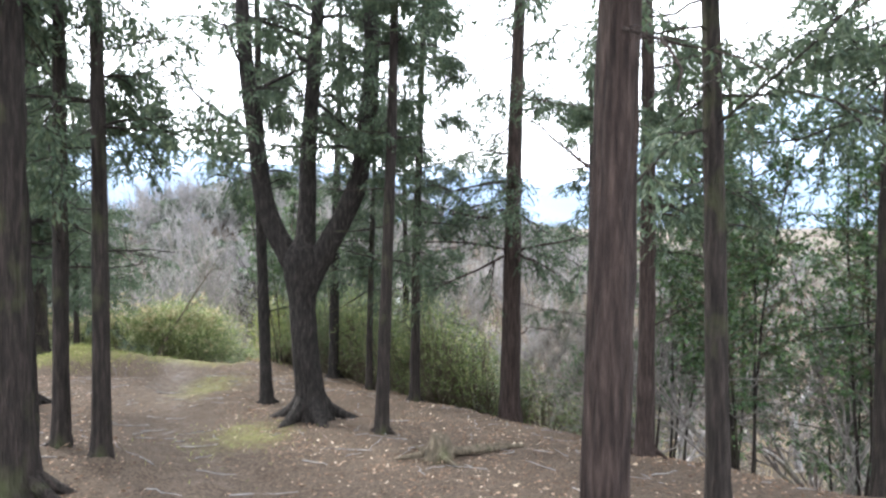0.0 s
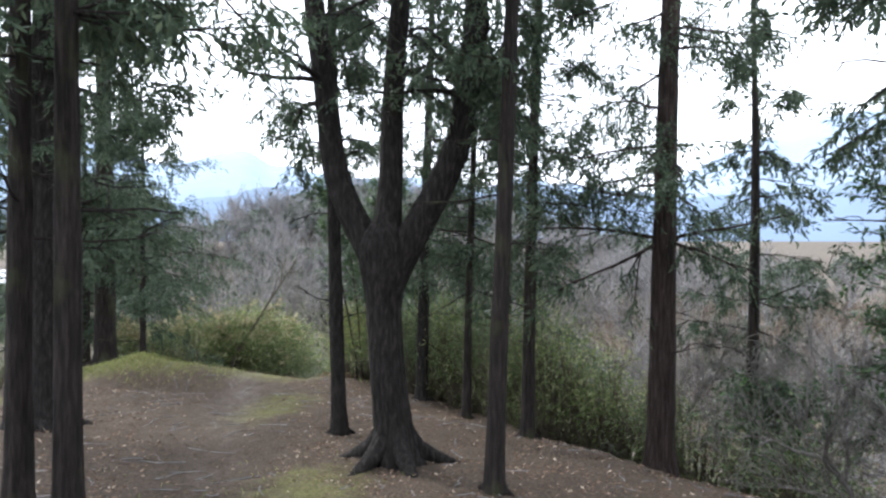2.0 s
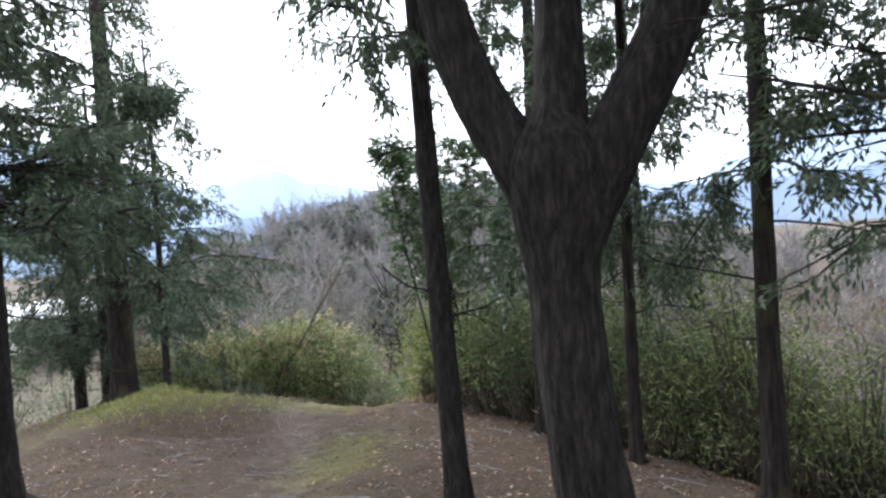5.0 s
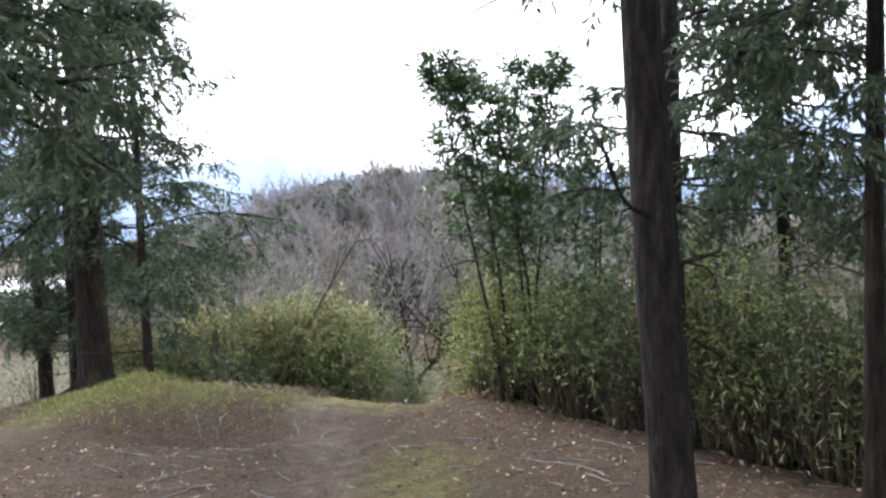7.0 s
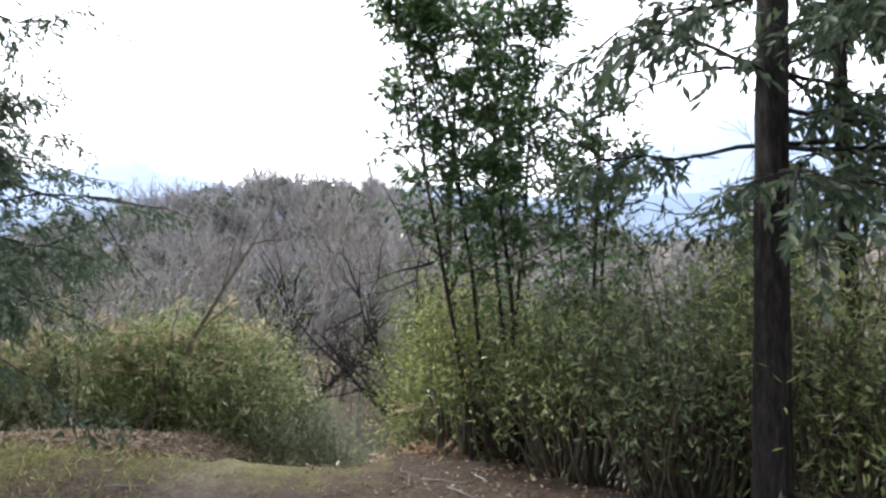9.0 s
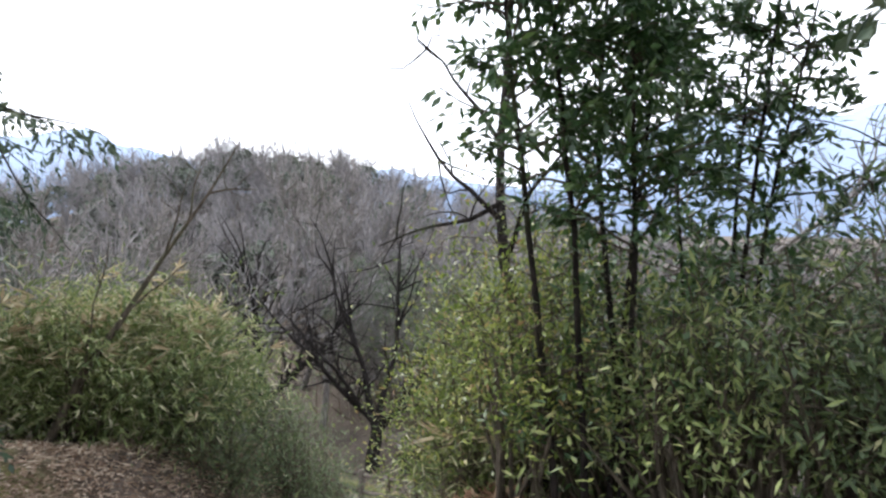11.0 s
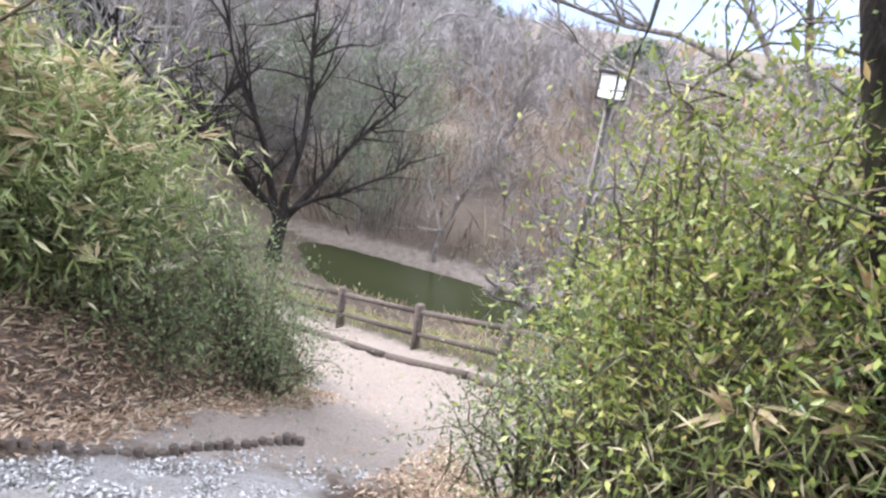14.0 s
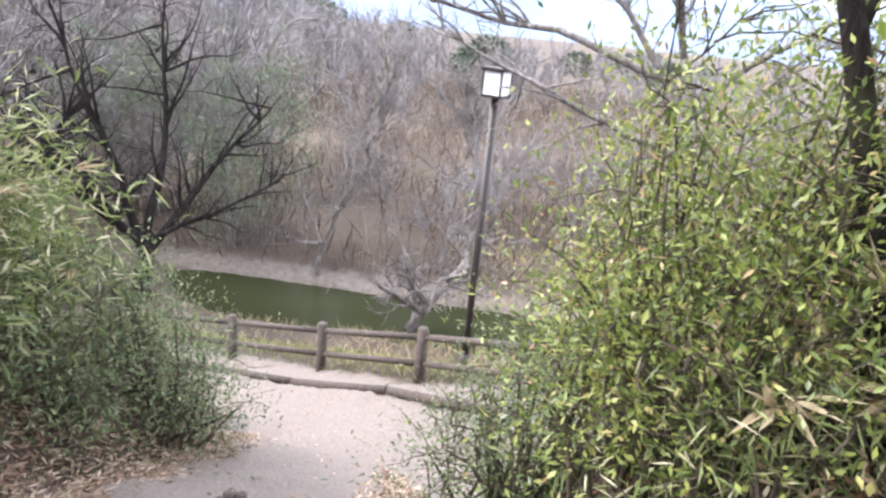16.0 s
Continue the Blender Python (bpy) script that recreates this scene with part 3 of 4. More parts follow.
def forked_tree():
    g = np.random.default_rng(50)
    x, y = -1.98, 9.55
    base = np.array([x, y, land_at(x, y)])
    thing = tagged(new("forked_tree"), "large dark-barked tree whose trunk splits into three limbs", "tree")
    thing.location = base
    top = 2.72
    k = np.linspace(0, 1, 22)
    bow = np.stack([0.12 - 0.16 * np.sin(k * np.pi * 0.9) * 0.6 - 0.12 * k, 0 * k, -0.15 + (top + 0.15) * k], 1)
    rad = 0.205 + 0.13 * np.exp(-(k * top) / 0.25) - 0.02 * np.sin(k * np.pi) + 0.08 * smooth(0.62, 0.85, k) - 0.2 * smooth(0.86, 1.0, k)
    t = Geo()
    t.tube(bow, rad, 64, 0.035, 4)
    for a in (0.4, 1.6, 2.9, 4.1, 5.3):
        d = np.array([math.cos(a), math.sin(a), 0])
        t.tube([d * 0.05 + [0.05, 0, 0.45], d * 0.26 + [0.05, 0, 0.13], d * 0.5 + [0.05, 0, 0.0], d * 0.75 + [0.05, 0, -0.1]], [0.1, 0.1, 0.07, 0.03], 10)
    part("trunk", t.mesh("trunk", BARK_DARK, True), thing)
    crown = Geo()
    limbs = [
        ([(-0.06, 0, 1.95), (-0.2, 0.02, 2.3), (-0.45, 0.03, 2.72), (-0.62, 0.03, 3.2), (-0.68, 0.02, 3.9), (-0.82, 0, 4.9), (-0.9, 0, 6.2), (-0.85, 0, 8.0)], 0.175),
        ([(-0.03, 0, 2.1), (0.0, 0.03, 2.7), (0.02, 0.08, 3.2), (0.03, 0.1, 4.0), (0.12, 0.1, 5.0), (0.22, 0.1, 6.4), (0.2, 0.1, 8.2)], 0.155),
        ([(0.02, 0, 1.95), (0.22, -0.02, 2.35), (0.52, -0.04, 2.85), (0.78, -0.05, 3.4), (0.88, -0.05, 4.1), (0.98, -0.05, 5.0), (0.95, 0, 6.5), (1.05, 0, 8.0)], 0.18),
    ]
    for pts, r in limbs:
        pts = np.array(pts)
        s = np.linspace(0, len(pts) - 1, 26)
        p = np.stack([np.interp(s, np.arange(len(pts)), pts[:, c]) for c in range(3)], 1)
        for _ in range(2):
            p[1:-1] = (p[:-2] + 2 * p[1:-1] + p[2:]) / 4
        lg = Geo()
        lg.tube(p, np.linspace(r, r * 0.45, 26), 40, 0.035, 8)
        part("limb", lg.mesh("limb", BARK_DARK, True), thing)
        for _ in range(12):
            i = g.integers(13, 25)
            a = g.uniform(0, 6.28)
            b = bend(p[i], (math.cos(a), math.sin(a), 0.35), g.uniform(0.7, 1.7), 6, g, 0.2, -0.04)
            wood = Geo()
            wood.tube(b, np.linspace(0.035, 0.005, len(b)), 5)
            for _ in range(4):
                q = g.integers(2, 6)
                tw = bend(b[q], g.normal(0, 1, 3) * [1, 1, 0.4], 0.5, 4, g, 0.2, -0.06)
                wood.tube(tw, np.linspace(0.012, 0.003, 5), 4)
                spray(crown, 9, tw, g, 8, 0.22, 0.08, 0.026, 0.6)
            part("branch", wood.mesh("branch", BARK_DARK, True), thing)
            spray(crown, 12, b, g, 8, 0.24, 0.08, 0.026, 0.55)
    part("crown", crown.mesh("crown", NEEDLE), thing)


forked_tree()


def bare_geo(geo, base, height, g, radius, sides=5, depth=4, kids=4, spread=0.6, start=0.25, lean=(0, 0), wander=0.13, twig=0.004, slivers=0, limbs=None, fine=None):
    """A leafless tree; limbs gathers a mesh for each main limb, fine takes the thinnest twigs."""
    ends = []

    def grow(geo, p0, d, L, r, level):
        n = 6 if level < 2 else 4
        if level == 1 and limbs is not None:
            geo = Geo()
            limbs.append(geo)
        b = bend(p0, d, L, n, g, wander, 0.03)
        geo.tube(b, np.linspace(r, max(twig, r * 0.45), n + 1), sides if level < 2 else max(3, sides - 2))
        if level == depth:
            ends.append((b[1:], unit(b[-1] - b[0])))
            return
        for q in range(kids if level else kids + 2):
            s = start + (1 - start) * (q + g.uniform(0, 1)) / (kids + 1) if level == 0 else g.uniform(0.25, 0.95)
            i = min(int(s * n), n - 1)
            out = g.normal(0, 1, 3)
            nd = unit(unit(b[i + 1] - b[i]) * (1 - spread * 0.5) + out * spread * 0.6 + np.array([0, 0, 0.18]))
            grow(geo, b[i] + (b[i + 1] - b[i]) * (s * n - i if s * n - i < 1 else 0.5), nd, L * g.uniform(0.45, 0.72), max(twig, r * g.uniform(0.42, 0.6)), level + 1)

    grow(geo, np.array(base, float), (lean[0], lean[1], 1.0), height * 0.55, radius, 0)
    if slivers:
        pick = g.integers(0, len(ends), slivers)
        p = np.array([ends[i][0][g.integers(0, len(ends[i][0]))] for i in pick])
        d = np.array([ends[i][1] for i in pick]) + g.normal(0, 0.5, (slivers, 3)) + [0, 0, 0.35]
        (fine or geo).leaves(p, d, height * (0.075 if depth > 1 else 0.16), max(0.012, twig * 1.5), 0.3, g)


def bare_tree(x, y, height, radius, seed, label, mat, name="bare_tree", sink=0.1, **kw):
    g = np.random.default_rng(seed)
    thing = tagged(new(name), label, "tree", "leafless trees by the pond")
    thing.location = (x, y, land_at(x, y))
    geo, limbs, fine = Geo(), [], Geo()
    bare_geo(geo, (0, 0, -sink), height, g, radius, limbs=limbs, fine=fine, **kw)
    part("trunk", geo.mesh("trunk", mat, True), thing)
    for lg in limbs:
        part("limb", lg.mesh("limb", mat, True), thing)
    if fine.n:
        tagged(part("twig_work", fine.mesh("twig_work", mat), thing), kind="stuff")
    return thing



def limbed_tree(x, y, seed):
    """A short dark trunk that parts into long ascending limbs."""
    g = np.random.default_rng(seed)
    z = land_at(x, y)
    thing = tagged(new("bare_tree"), "dark spreading leafless tree by the pond", "tree", "leafless trees by the pond")
    thing.location = (x, y, z)
    t = Geo()
    t.tube(np.array([(0, 0, -0.2), (0, 0, 0.4), (0.1, 0, 0.9), (0.15, 0, 1.5)]), [0.24, 0.19, 0.18, 0.15], 14, 0.06, 3)
    part("trunk", t.mesh("trunk", BARK_DARK, True), thing)
    for d, L, r in (((-1.0, 0.1, 0.75), 4.2, 0.1), ((-0.25, 0.2, 1), 5.0, 0.11), ((0.15, -0.1, 1), 5.6, 0.1), ((0.7, 0.1, 0.9), 4.8, 0.11), ((1.1, -0.2, 0.7), 3.2, 0.07), ((-0.6, -0.4, 0.9), 4.0, 0.08)):
        b = bend((0.12, 0, g.uniform(0.9, 1.4)), d, L, 12, g, 0.1, 0.04)
        lg = Geo()
        lg.tube(b, np.linspace(r, 0.015, 13), 8, 0.05, 2)
        for q in range(15):
            i = g.integers(3, 12)
            c = bend(b[i], unit(b[i] - b[i - 1]) * 0.7 + g.normal(0, 0.55, 3) + [0, 0, 0.25], L * g.uniform(0.2, 0.42), 6, g, 0.16, 0.04)
            lg.tube(c, np.linspace(r * 0.35, 0.008, 7), 5)
            for _ in range(6):
                k = g.integers(1, 6)
                e = bend(c[k], g.normal(0, 0.8, 3) + [0, 0, 0.6], L * g.uniform(0.06, 0.16), 4, g, 0.2)
                lg.tube(e, np.linspace(0.011, 0.005, 5), 3)
        part("limb", lg.mesh("limb", BARK_DARK, True), thing)


limbed_tree(-5.6, 31.1, 201)
limbed_tree(-9.2, 33.6, 207)
bare_tree(-0.95, 28.2, 4.4, 0.16, 202, "low crooked leafless tree leaning over the water", BARK_GREY, depth=4, kids=4, spread=0.9, lean=(0.5, 0.1), start=0.25, wander=0.22)
bare_tree(-1.4, 31.5, 4.2, 0.08, 203, "thin leafless tree at the pond's edge", BARK_GREY, depth=4, kids=4, spread=0.7)
for j, (x, y, h) in enumerate([(-9.5, 33, 8.5), (-7.4, 35, 9), (-11.5, 36, 9), (-3.0, 35, 7), (-13.5, 33.5, 8), (-8.5, 38.5, 10), (-5.8, 39, 9), (-16, 37, 9), (1.8, 36, 6), (-12.5, 30.0, 7), (4.5, 34, 5.5), (-10.2, 30.5, 6.5), (-14.5, 40, 10), (-11, 41, 10.5), (-7, 42.5, 10), (-3.4, 41, 8.5), (-18, 33, 8), (-19, 41, 10), (-15.5, 29, 7), (-1.2, 38, 6.5), (9, 24, 6), (7, 19, 6.5), (11, 17, 6), (8.5, 14, 6), (12, 22, 7)]):
    bare_tree(x, y, h, 0.13, 220 + j, "pale grey leafless tree in the thicket", BARK_GREY if j % 3 else TWIG_FAR, depth=3, kids=5, spread=0.62, wander=0.16, twig=0.015, slivers=420)
# the overhanging bare tree behind the lamp, and slender ones among the shrubs


def overhanging_tree(x, y):
    g = np.random.default_rng(240)
    z = land_at(x, y)
    thing = tagged(new("bare_tree"), "grey leafless tree with long limbs reaching over the lamp", "tree", "leafless trees by the pond")
    thing.location = (x, y, z)
    top = -0.9 - z
    t = Geo()
    t.tube(np.array([(0.25, 0.1, -0.2), (0.2, 0.05, top * 0.4), (0.05, 0, top * 0.75), (0, 0, top)]), [0.13, 0.11, 0.09, 0.075], 12, 0.06, 3)
    part("trunk", t.mesh("trunk", BARK_GREY, True), thing)
    for h, d, L, r in ((0.86, (-0.69, 0.72, 0.2), 3.4, 0.05), (1.0, (-0.66, 0.66, 0.5), 4.0, 0.06), (1.0, (-0.1, 0.1, 1), 2.6, 0.05), (0.92, (0.5, -0.4, 0.9), 2.8, 0.05), (0.95, (-0.35, 0.4, 0.9), 3.0, 0.045), (0.8, (0.6, -0.2, 0.6), 2.4, 0.04)):
        b = bend((0, 0, top * h), d, L, 12, g, 0.09, 0.0)
        lg = Geo()
        lg.tube(b, np.linspace(r, 0.01, 13), 8, 0.05, 2)
        for q in range(12):
            i = g.integers(3, 12)
            c = bend(b[i], unit(b[i] - b[i - 1]) * 0.7 + g.normal(0, 0.5, 3) + [0, 0, 0.15], L * g.uniform(0.18, 0.4), 6, g, 0.16, 0.02)
            lg.tube(c, np.linspace(r * 0.35, 0.006, 7), 5)
            for _ in range(4):
                k = g.integers(1, 6)
                lg.tube(bend(c[k], g.normal(0, 0.8, 3) + [0, 0, 0.4], L * g.uniform(0.06, 0.15), 4, g, 0.2), np.linspace(0.008, 0.004, 5), 3)
        part("limb", lg.mesh("limb", BARK_GREY, True), thing)


overhanging_tree(-0.7, 21.4)
for j, (x, y, h, ln) in enumerate([(4.2, 9.5, 3.8, (0, 0)), (3.4, 10.2, 3.4, (0.1, 0)), (5.4, 8.8, 4.0, (0, 0)), (2.3, 12.6, 3.6, (0, 0)), (1.3, 14.3, 4.0, (0, 0)), (0.2, 16.0, 5.0, (0, 0)), (3.6, 15.0, 6.0, (0, 0)), (2.0, 18.0, 6.5, (0, 0)), (5.0, 16.5, 6.5, (0, 0)), (-1.2, 19.5, 6.0, (0, 0))]):
    bare_tree(x, y, h, 0.045, 250 + j, "thin leafless sapling below the brow", BARK_GREY, "sapling", depth=4, kids=4, spread=0.75, start=0.3, lean=ln, wander=0.2, twig=0.005)


def slanting_sapling():
    g = np.random.default_rng(5)
    x, y = -8.75, 20.0
    z = land_at(x, y)
    thing = tagged(new("sapling"), "thin bare sapling slanting out of the bamboo", "tree")
    thing.location = (x, y, z)
    s = Geo()
    s.tube(np.array([(0, 0, -0.1), (0.35, 0.1, 0.7), (0.7, 0.2, 1.25), (1.15, 0.3, 2.0), (1.6, 0.4, 2.7), (1.95, 0.4, 3.3)]), [0.05, 0.045, 0.035, 0.024, 0.016, 0.005], 8)
    for p, d, L in (((0.4, 0.1, 0.8), (0.25, 0, 1), 1.4), ((1.15, 0.3, 2.0), (0.2, 0, 1), 1.0), ((1.4, 0.35, 2.4), (0, 0.2, 1), 0.8), ((0.8, 0.2, 1.4), (1, 0, 0.5), 1.0), ((1.6, 0.4, 2.7), (1, 0, 0.3), 0.6)):
        b = bend(p, d, L, 6, g, 0.12)
        s.tube(b, np.linspace(0.016, 0.004, 7), 5)
        for _ in range(3):
            i = g.integers(2, 6)
            s.tube(bend(b[i], g.normal(0, 1, 3) + [0, 0, 1], 0.35, 3, g), [0.006, 0.005, 0.004, 0.003], 4)
    part("stem", s.mesh("stem", STEM, True), thing)


slanting_sapling()
far_bank = np.random.default_rng(77)
for j in range(28):
    u, e = far_bank.uniform(-9, 13), far_bank.uniform(-0.4, 8)
    x, y = 1.3 - 0.8 * u + 0.6 * e, 30.6 + 0.6 * u + 0.8 * e
    bare_tree(x, y, far_bank.uniform(3.0, 5.6), 0.05, 260 + j, "grey leafless brush on the far bank", (BARK_GREY, TWIG_FAR)[j % 2], "brush", depth=3, kids=5, spread=0.8, start=0.1, wander=0.18, twig=0.008, slivers=700)


# ---- far woods ----
def far_woods():
    g = np.random.default_rng(9)
    kinds = []
    for k in range(7):
        geo = Geo()
        bare_geo(geo, (0, 0, -0.3), 8.0, np.random.default_rng(300 + k), 0.11, 4, 1, 12, 0.6, 0.12, (0, 0), 0.13, 0.03, 230)
        kinds.append((np.concatenate(geo.v), np.concatenate(geo.f)))
    out = Geo()
    spots = []
    while len(spots) < 540:
        x, y = (g.uniform(-44, 16), g.uniform(48, 94)) if g.uniform() < 0.5 else (g.uniform(-70, 70), g.uniform(12, 92))
        e = 0.6 * (x - 1.3) + 0.8 * (y - 30.6)
        if math.hypot(x + 5, y - 12) < 30 or (e < 8 and x < 16) or (-4 < x < 16 and e < 14):
            continue
        spots.append((x, y))
    for x, y in spots:
        v, f = kinds[g.integers(0, 7)]
        a, s = g.uniform(0, 6.28), g.uniform(0.6, 0.95)
        if x > -4:
            s *= 0.8
        c, n = math.cos(a), math.sin(a)
        p = v @ np.array([[c, n, 0], [-n, c, 0], [0, 0, 1]]) * s + [x, y, land_at(x, y)]
        out.add(p, f)
    tagged(new("far_woods", out.mesh("far_woods", TWIG_FAR)), "grey-brown leafless woods covering the far slope", "woods", kind="stuff")
    ev = Geo()
    for i in range(100):
        x, y = g.uniform(-60, -8) if i < 84 else g.uniform(-8, 60), g.uniform(50, 84)
        if x > -4:
            y += 6
        z, h, r = land_at(x, y), g.uniform(2.6, 4.4), g.uniform(1.6, 2.6)
        n = 650
        k = g.uniform(0, 1, n) ** 0.8
        a = g.uniform(0, 6.28, n)
        rr = r * np.sqrt(np.sin(np.pi * np.clip(k * 0.8 + 0.2, 0, 1))) * g.uniform(0.5, 1.1, n)
        p = np.stack([x + np.cos(a) * rr, y + np.sin(a) * rr, z + 0.8 + (h - 0.8) * k], 1)
        d = np.stack([np.cos(a), np.sin(a), g.normal(-0.1, 0.5, n)], 1)
        ev.leaves(p, d, 0.5, 0.3, 0.2, g)
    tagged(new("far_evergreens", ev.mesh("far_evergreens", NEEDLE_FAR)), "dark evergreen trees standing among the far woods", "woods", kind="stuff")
    br = Geo()      # brown scrub on the field over the water
    n = 40000
    x, y = g.uniform(-16, 34, n), g.uniform(22, 62, n)
    e = 0.6 * (x - 1.3) + 0.8 * (y - 30.6)
    keep = (e > -0.9) & (np.sin(0.9 * x + 0.5 * y) + np.sin(0.7 * y - 0.4 * x) + g.normal(0, 0.7, n) > -0.6)
    x, y = x[keep], y[keep]
    p = np.stack([x, y, land(x, y)], 1)
    d = g.normal(0, 0.45, (len(p), 3)) + [0, 0, 1]
    br.leaves(p, d, 1.1, 0.04, 0.1, g)
    tagged(new("reed_scrub", br.mesh("reed_scrub", leaf_material("dry_reed", ((0.0, (0.09, 0.065, 0.05)), (0.6, (0.19, 0.145, 0.115)), (1.0, (0.33, 0.28, 0.22))), 0.8, 0.2, 0.1))), "brown dry reeds and scrub across the field", "reeds", kind="stuff")


far_woods()


# ---- shrubs ----
def shrub(name, x, y, rx, ry, height, seed, leaf, count, length, width, label, category="shrub", group="", stems=30, base=0.15, stem_mat=None, droop=0.2, floor=None, twiggy=0, tilt=(0, 0), plumes=0):
    """Stems rising from the base, leaves gathered in clumps near the surface of an uneven crown."""
    g = np.random.default_rng(seed)
    z = land_at(x, y) if floor is None else floor
    thing = tagged(new(name), label, category, group)
    thing.location = (x, y, z)
    wood, crown = Geo(), Geo()
    clumps = max(12, count // 26)
    a = g.uniform(0, 6.28, clumps)
    h = base + (1 - base) * g.uniform(0, 1, clumps) ** 0.75
    prof = np.sqrt(np.clip(1 - np.abs((h - 0.45) / 0.62) ** 2.4, 0.03, 1))
    wob = 1 + 0.22 * np.sin(3 * a + seed) + 0.15 * np.sin(5 * a + 2 * seed) + g.normal(0, 0.2, clumps)
    rr = prof * wob * g.uniform(0.45, 1.0, clumps) ** 0.5
    cx, cy = np.cos(a) * rr * rx + tilt[0] * h * height, np.sin(a) * rr * ry + tilt[1] * h * height
    cz = h * height * (1 + 0.16 * np.sin(2 * a + seed) + g.normal(0, 0.14, clumps)) + (land(x + cx, y + cy) - z) * 0.75
    c = np.stack([cx, cy, cz], 1)
    for i in range(clumps):
        if i < stems:
            f = np.array([cx[i] * 0.35 + g.normal(0, 0.08), cy[i] * 0.35 + g.normal(0, 0.08), 0])
            f[2] = land_at(x + f[0], y + f[1]) - z - 0.05
            m = (f * 0.45 + c[i] * 0.55) + g.normal(0, 0.06, 3) + [0, 0, 0.08 * height]
            wood.tube([f, (f + m) / 2 + g.normal(0, 0.03, 3), m, (m + c[i]) / 2, c[i]], [0.016, 0.014, 0.011, 0.007, 0.003], 5)
    for _ in range(twiggy):
        i = g.integers(0, clumps)
        wood.tube(bend(c[i], g.normal(0, 1, 3) + [0, 0, 0.5], 0.4, 4, g, 0.3), np.linspace(0.006, 0.002, 5), 4)
    per = count // clumps
    size = 0.15 * g.uniform(0.6, 1.9, clumps)
    p = c[:, None] + g.normal(0, 1, (clumps, per, 3)) * size[:, None, None] * [1, 1, 0.75]
    outw = unit(c * [1, 1, 0.25] + [0, 0, 0.3])
    d = unit(outw[:, None] * 0.7 + g.normal(0, 0.65, (clumps, per, 3)) + [0, 0, -droop])
    p[..., 2] = np.maximum(p[..., 2], land(x + p[..., 0], y + p[..., 1]) - z + 0.03)
    crown.leaves(p.reshape(-1, 3), d.reshape(-1, 3), length, width, 0.25, g)
    tagged(part("stem_work", wood.mesh("stem_work", stem_mat or STEM, True), thing), kind="stuff")
    tagged(part("foliage", crown.mesh("foliage", leaf), thing), kind="stuff")
    if plumes:      # dry straw tips standing out of the top
        dry = Geo()
        top = np.argsort(-c[:, 2])[: clumps // 2]
        for i in g.choice(top, plumes):
            q = c[i] + g.normal(0, 0.06, 3) + [0, 0, 0.1]
            a1 = g.uniform(0, 6.28)
            d = np.tile([math.cos(a1), math.sin(a1), 0.35], (6, 1)) + g.normal(0, 0.3, (6, 3))
            dry.leaves(np.tile(q, (6, 1)), d, 0.24, 0.032, 0.2, g)
        tagged(part("dry_foliage", dry.mesh("dry_foliage", STRAW), thing, "straw-coloured dry leaf tips"), kind="stuff")
    return thing


# bamboo thicket beside the descending trail
for j, (x, y, rx, ry, h, n) in enumerate([(-9.9, 20.4, 1.1, 0.8, 1.35, 7000), (-8.7, 20.6, 0.95, 0.75, 1.4, 8500), (-7.7, 21.1, 0.85, 0.75, 1.5, 9000), (-11.3, 20.2, 1.1, 0.9, 1.2, 5000), (-8.6, 22.4, 1.3, 1.0, 1.7, 6000)]):
    shrub("bamboo_thicket", x, y, rx, ry, h, 400 + j, BAMBOO, n, 0.15, 0.024, "low bamboo thicket with yellow-green leaves and straw tips", "bamboo", "bamboo beside the trail", 60, 0.1, droop=0.35, plumes=100)
shrub("bush", -6.2, 21.45, 0.6, 0.6, 0.95, 420, SHRUB, 9000, 0.05, 0.014, "dull green small-leaved bush at the trail's edge", "shrub", "", 60, 0.08, twiggy=80)
shrub("bush", -7.15, 20.75, 0.7, 0.5, 0.85, 421, SHRUB, 7000, 0.055, 0.015, "dull green small-leaved bush below the bamboo", "shrub", "", 50, 0.08, twiggy=60, plumes=10)
# bright evergreen bush by the leaf heap
shrub("evergreen_bush", -4.22, 17.9, 0.72, 0.62, 1.75, 430, LIME, 17000, 0.044, 0.017, "bright yellow-green evergreen bush with glossy leaves", "shrub", "", 110, 0.3, twiggy=320, droop=0.0)
shrub("evergreen_bush", -4.3, 16.65, 0.36, 0.34, 1.4, 435, LIME, 3600, 0.05, 0.019, "bright yellow-green evergreen bush beside the slender stems", "shrub", "", 16, 0.5, twiggy=120, droop=0.0)
shrub("evergreen_bush", -3.5, 17.0, 0.75, 0.6, 1.45, 431, GLOSSY, 4500, 0.08, 0.028, "dark green glossy evergreen bush", "shrub", "", 90, 0.4, twiggy=200)
shrub("bush", -4.3, 18.9, 0.55, 0.55, 1.1, 432, SHRUB, 8500, 0.045, 0.012, "twiggy green bush leaning over the path", "shrub", "", 70, 0.12, twiggy=160)
shrub("bamboo_clump", -4.05, 17.4, 0.5, 0.45, 0.7, 433, BAMBOO, 2400, 0.12, 0.013, "dwarf bamboo under the evergreen bush", "bamboo", "", 80, 0.1, droop=0.6, twiggy=80, plumes=20)
shrub("bamboo_clump", -4.6, 17.45, 0.35, 0.35, 0.6, 438, BAMBOO, 1300, 0.11, 0.011, "straw-tipped dwarf bamboo in front of the evergreen bush", "bamboo", "", 60, 0.15, droop=0.7, twiggy=60, plumes=14)
shrub("bamboo_clump", -3.3, 18.7, 0.8, 0.8, 0.9, 434, BAMBOO, 4500, 0.12, 0.015, "dwarf bamboo on the slope", "bamboo", "", 40, 0.1, droop=0.6, plumes=12)
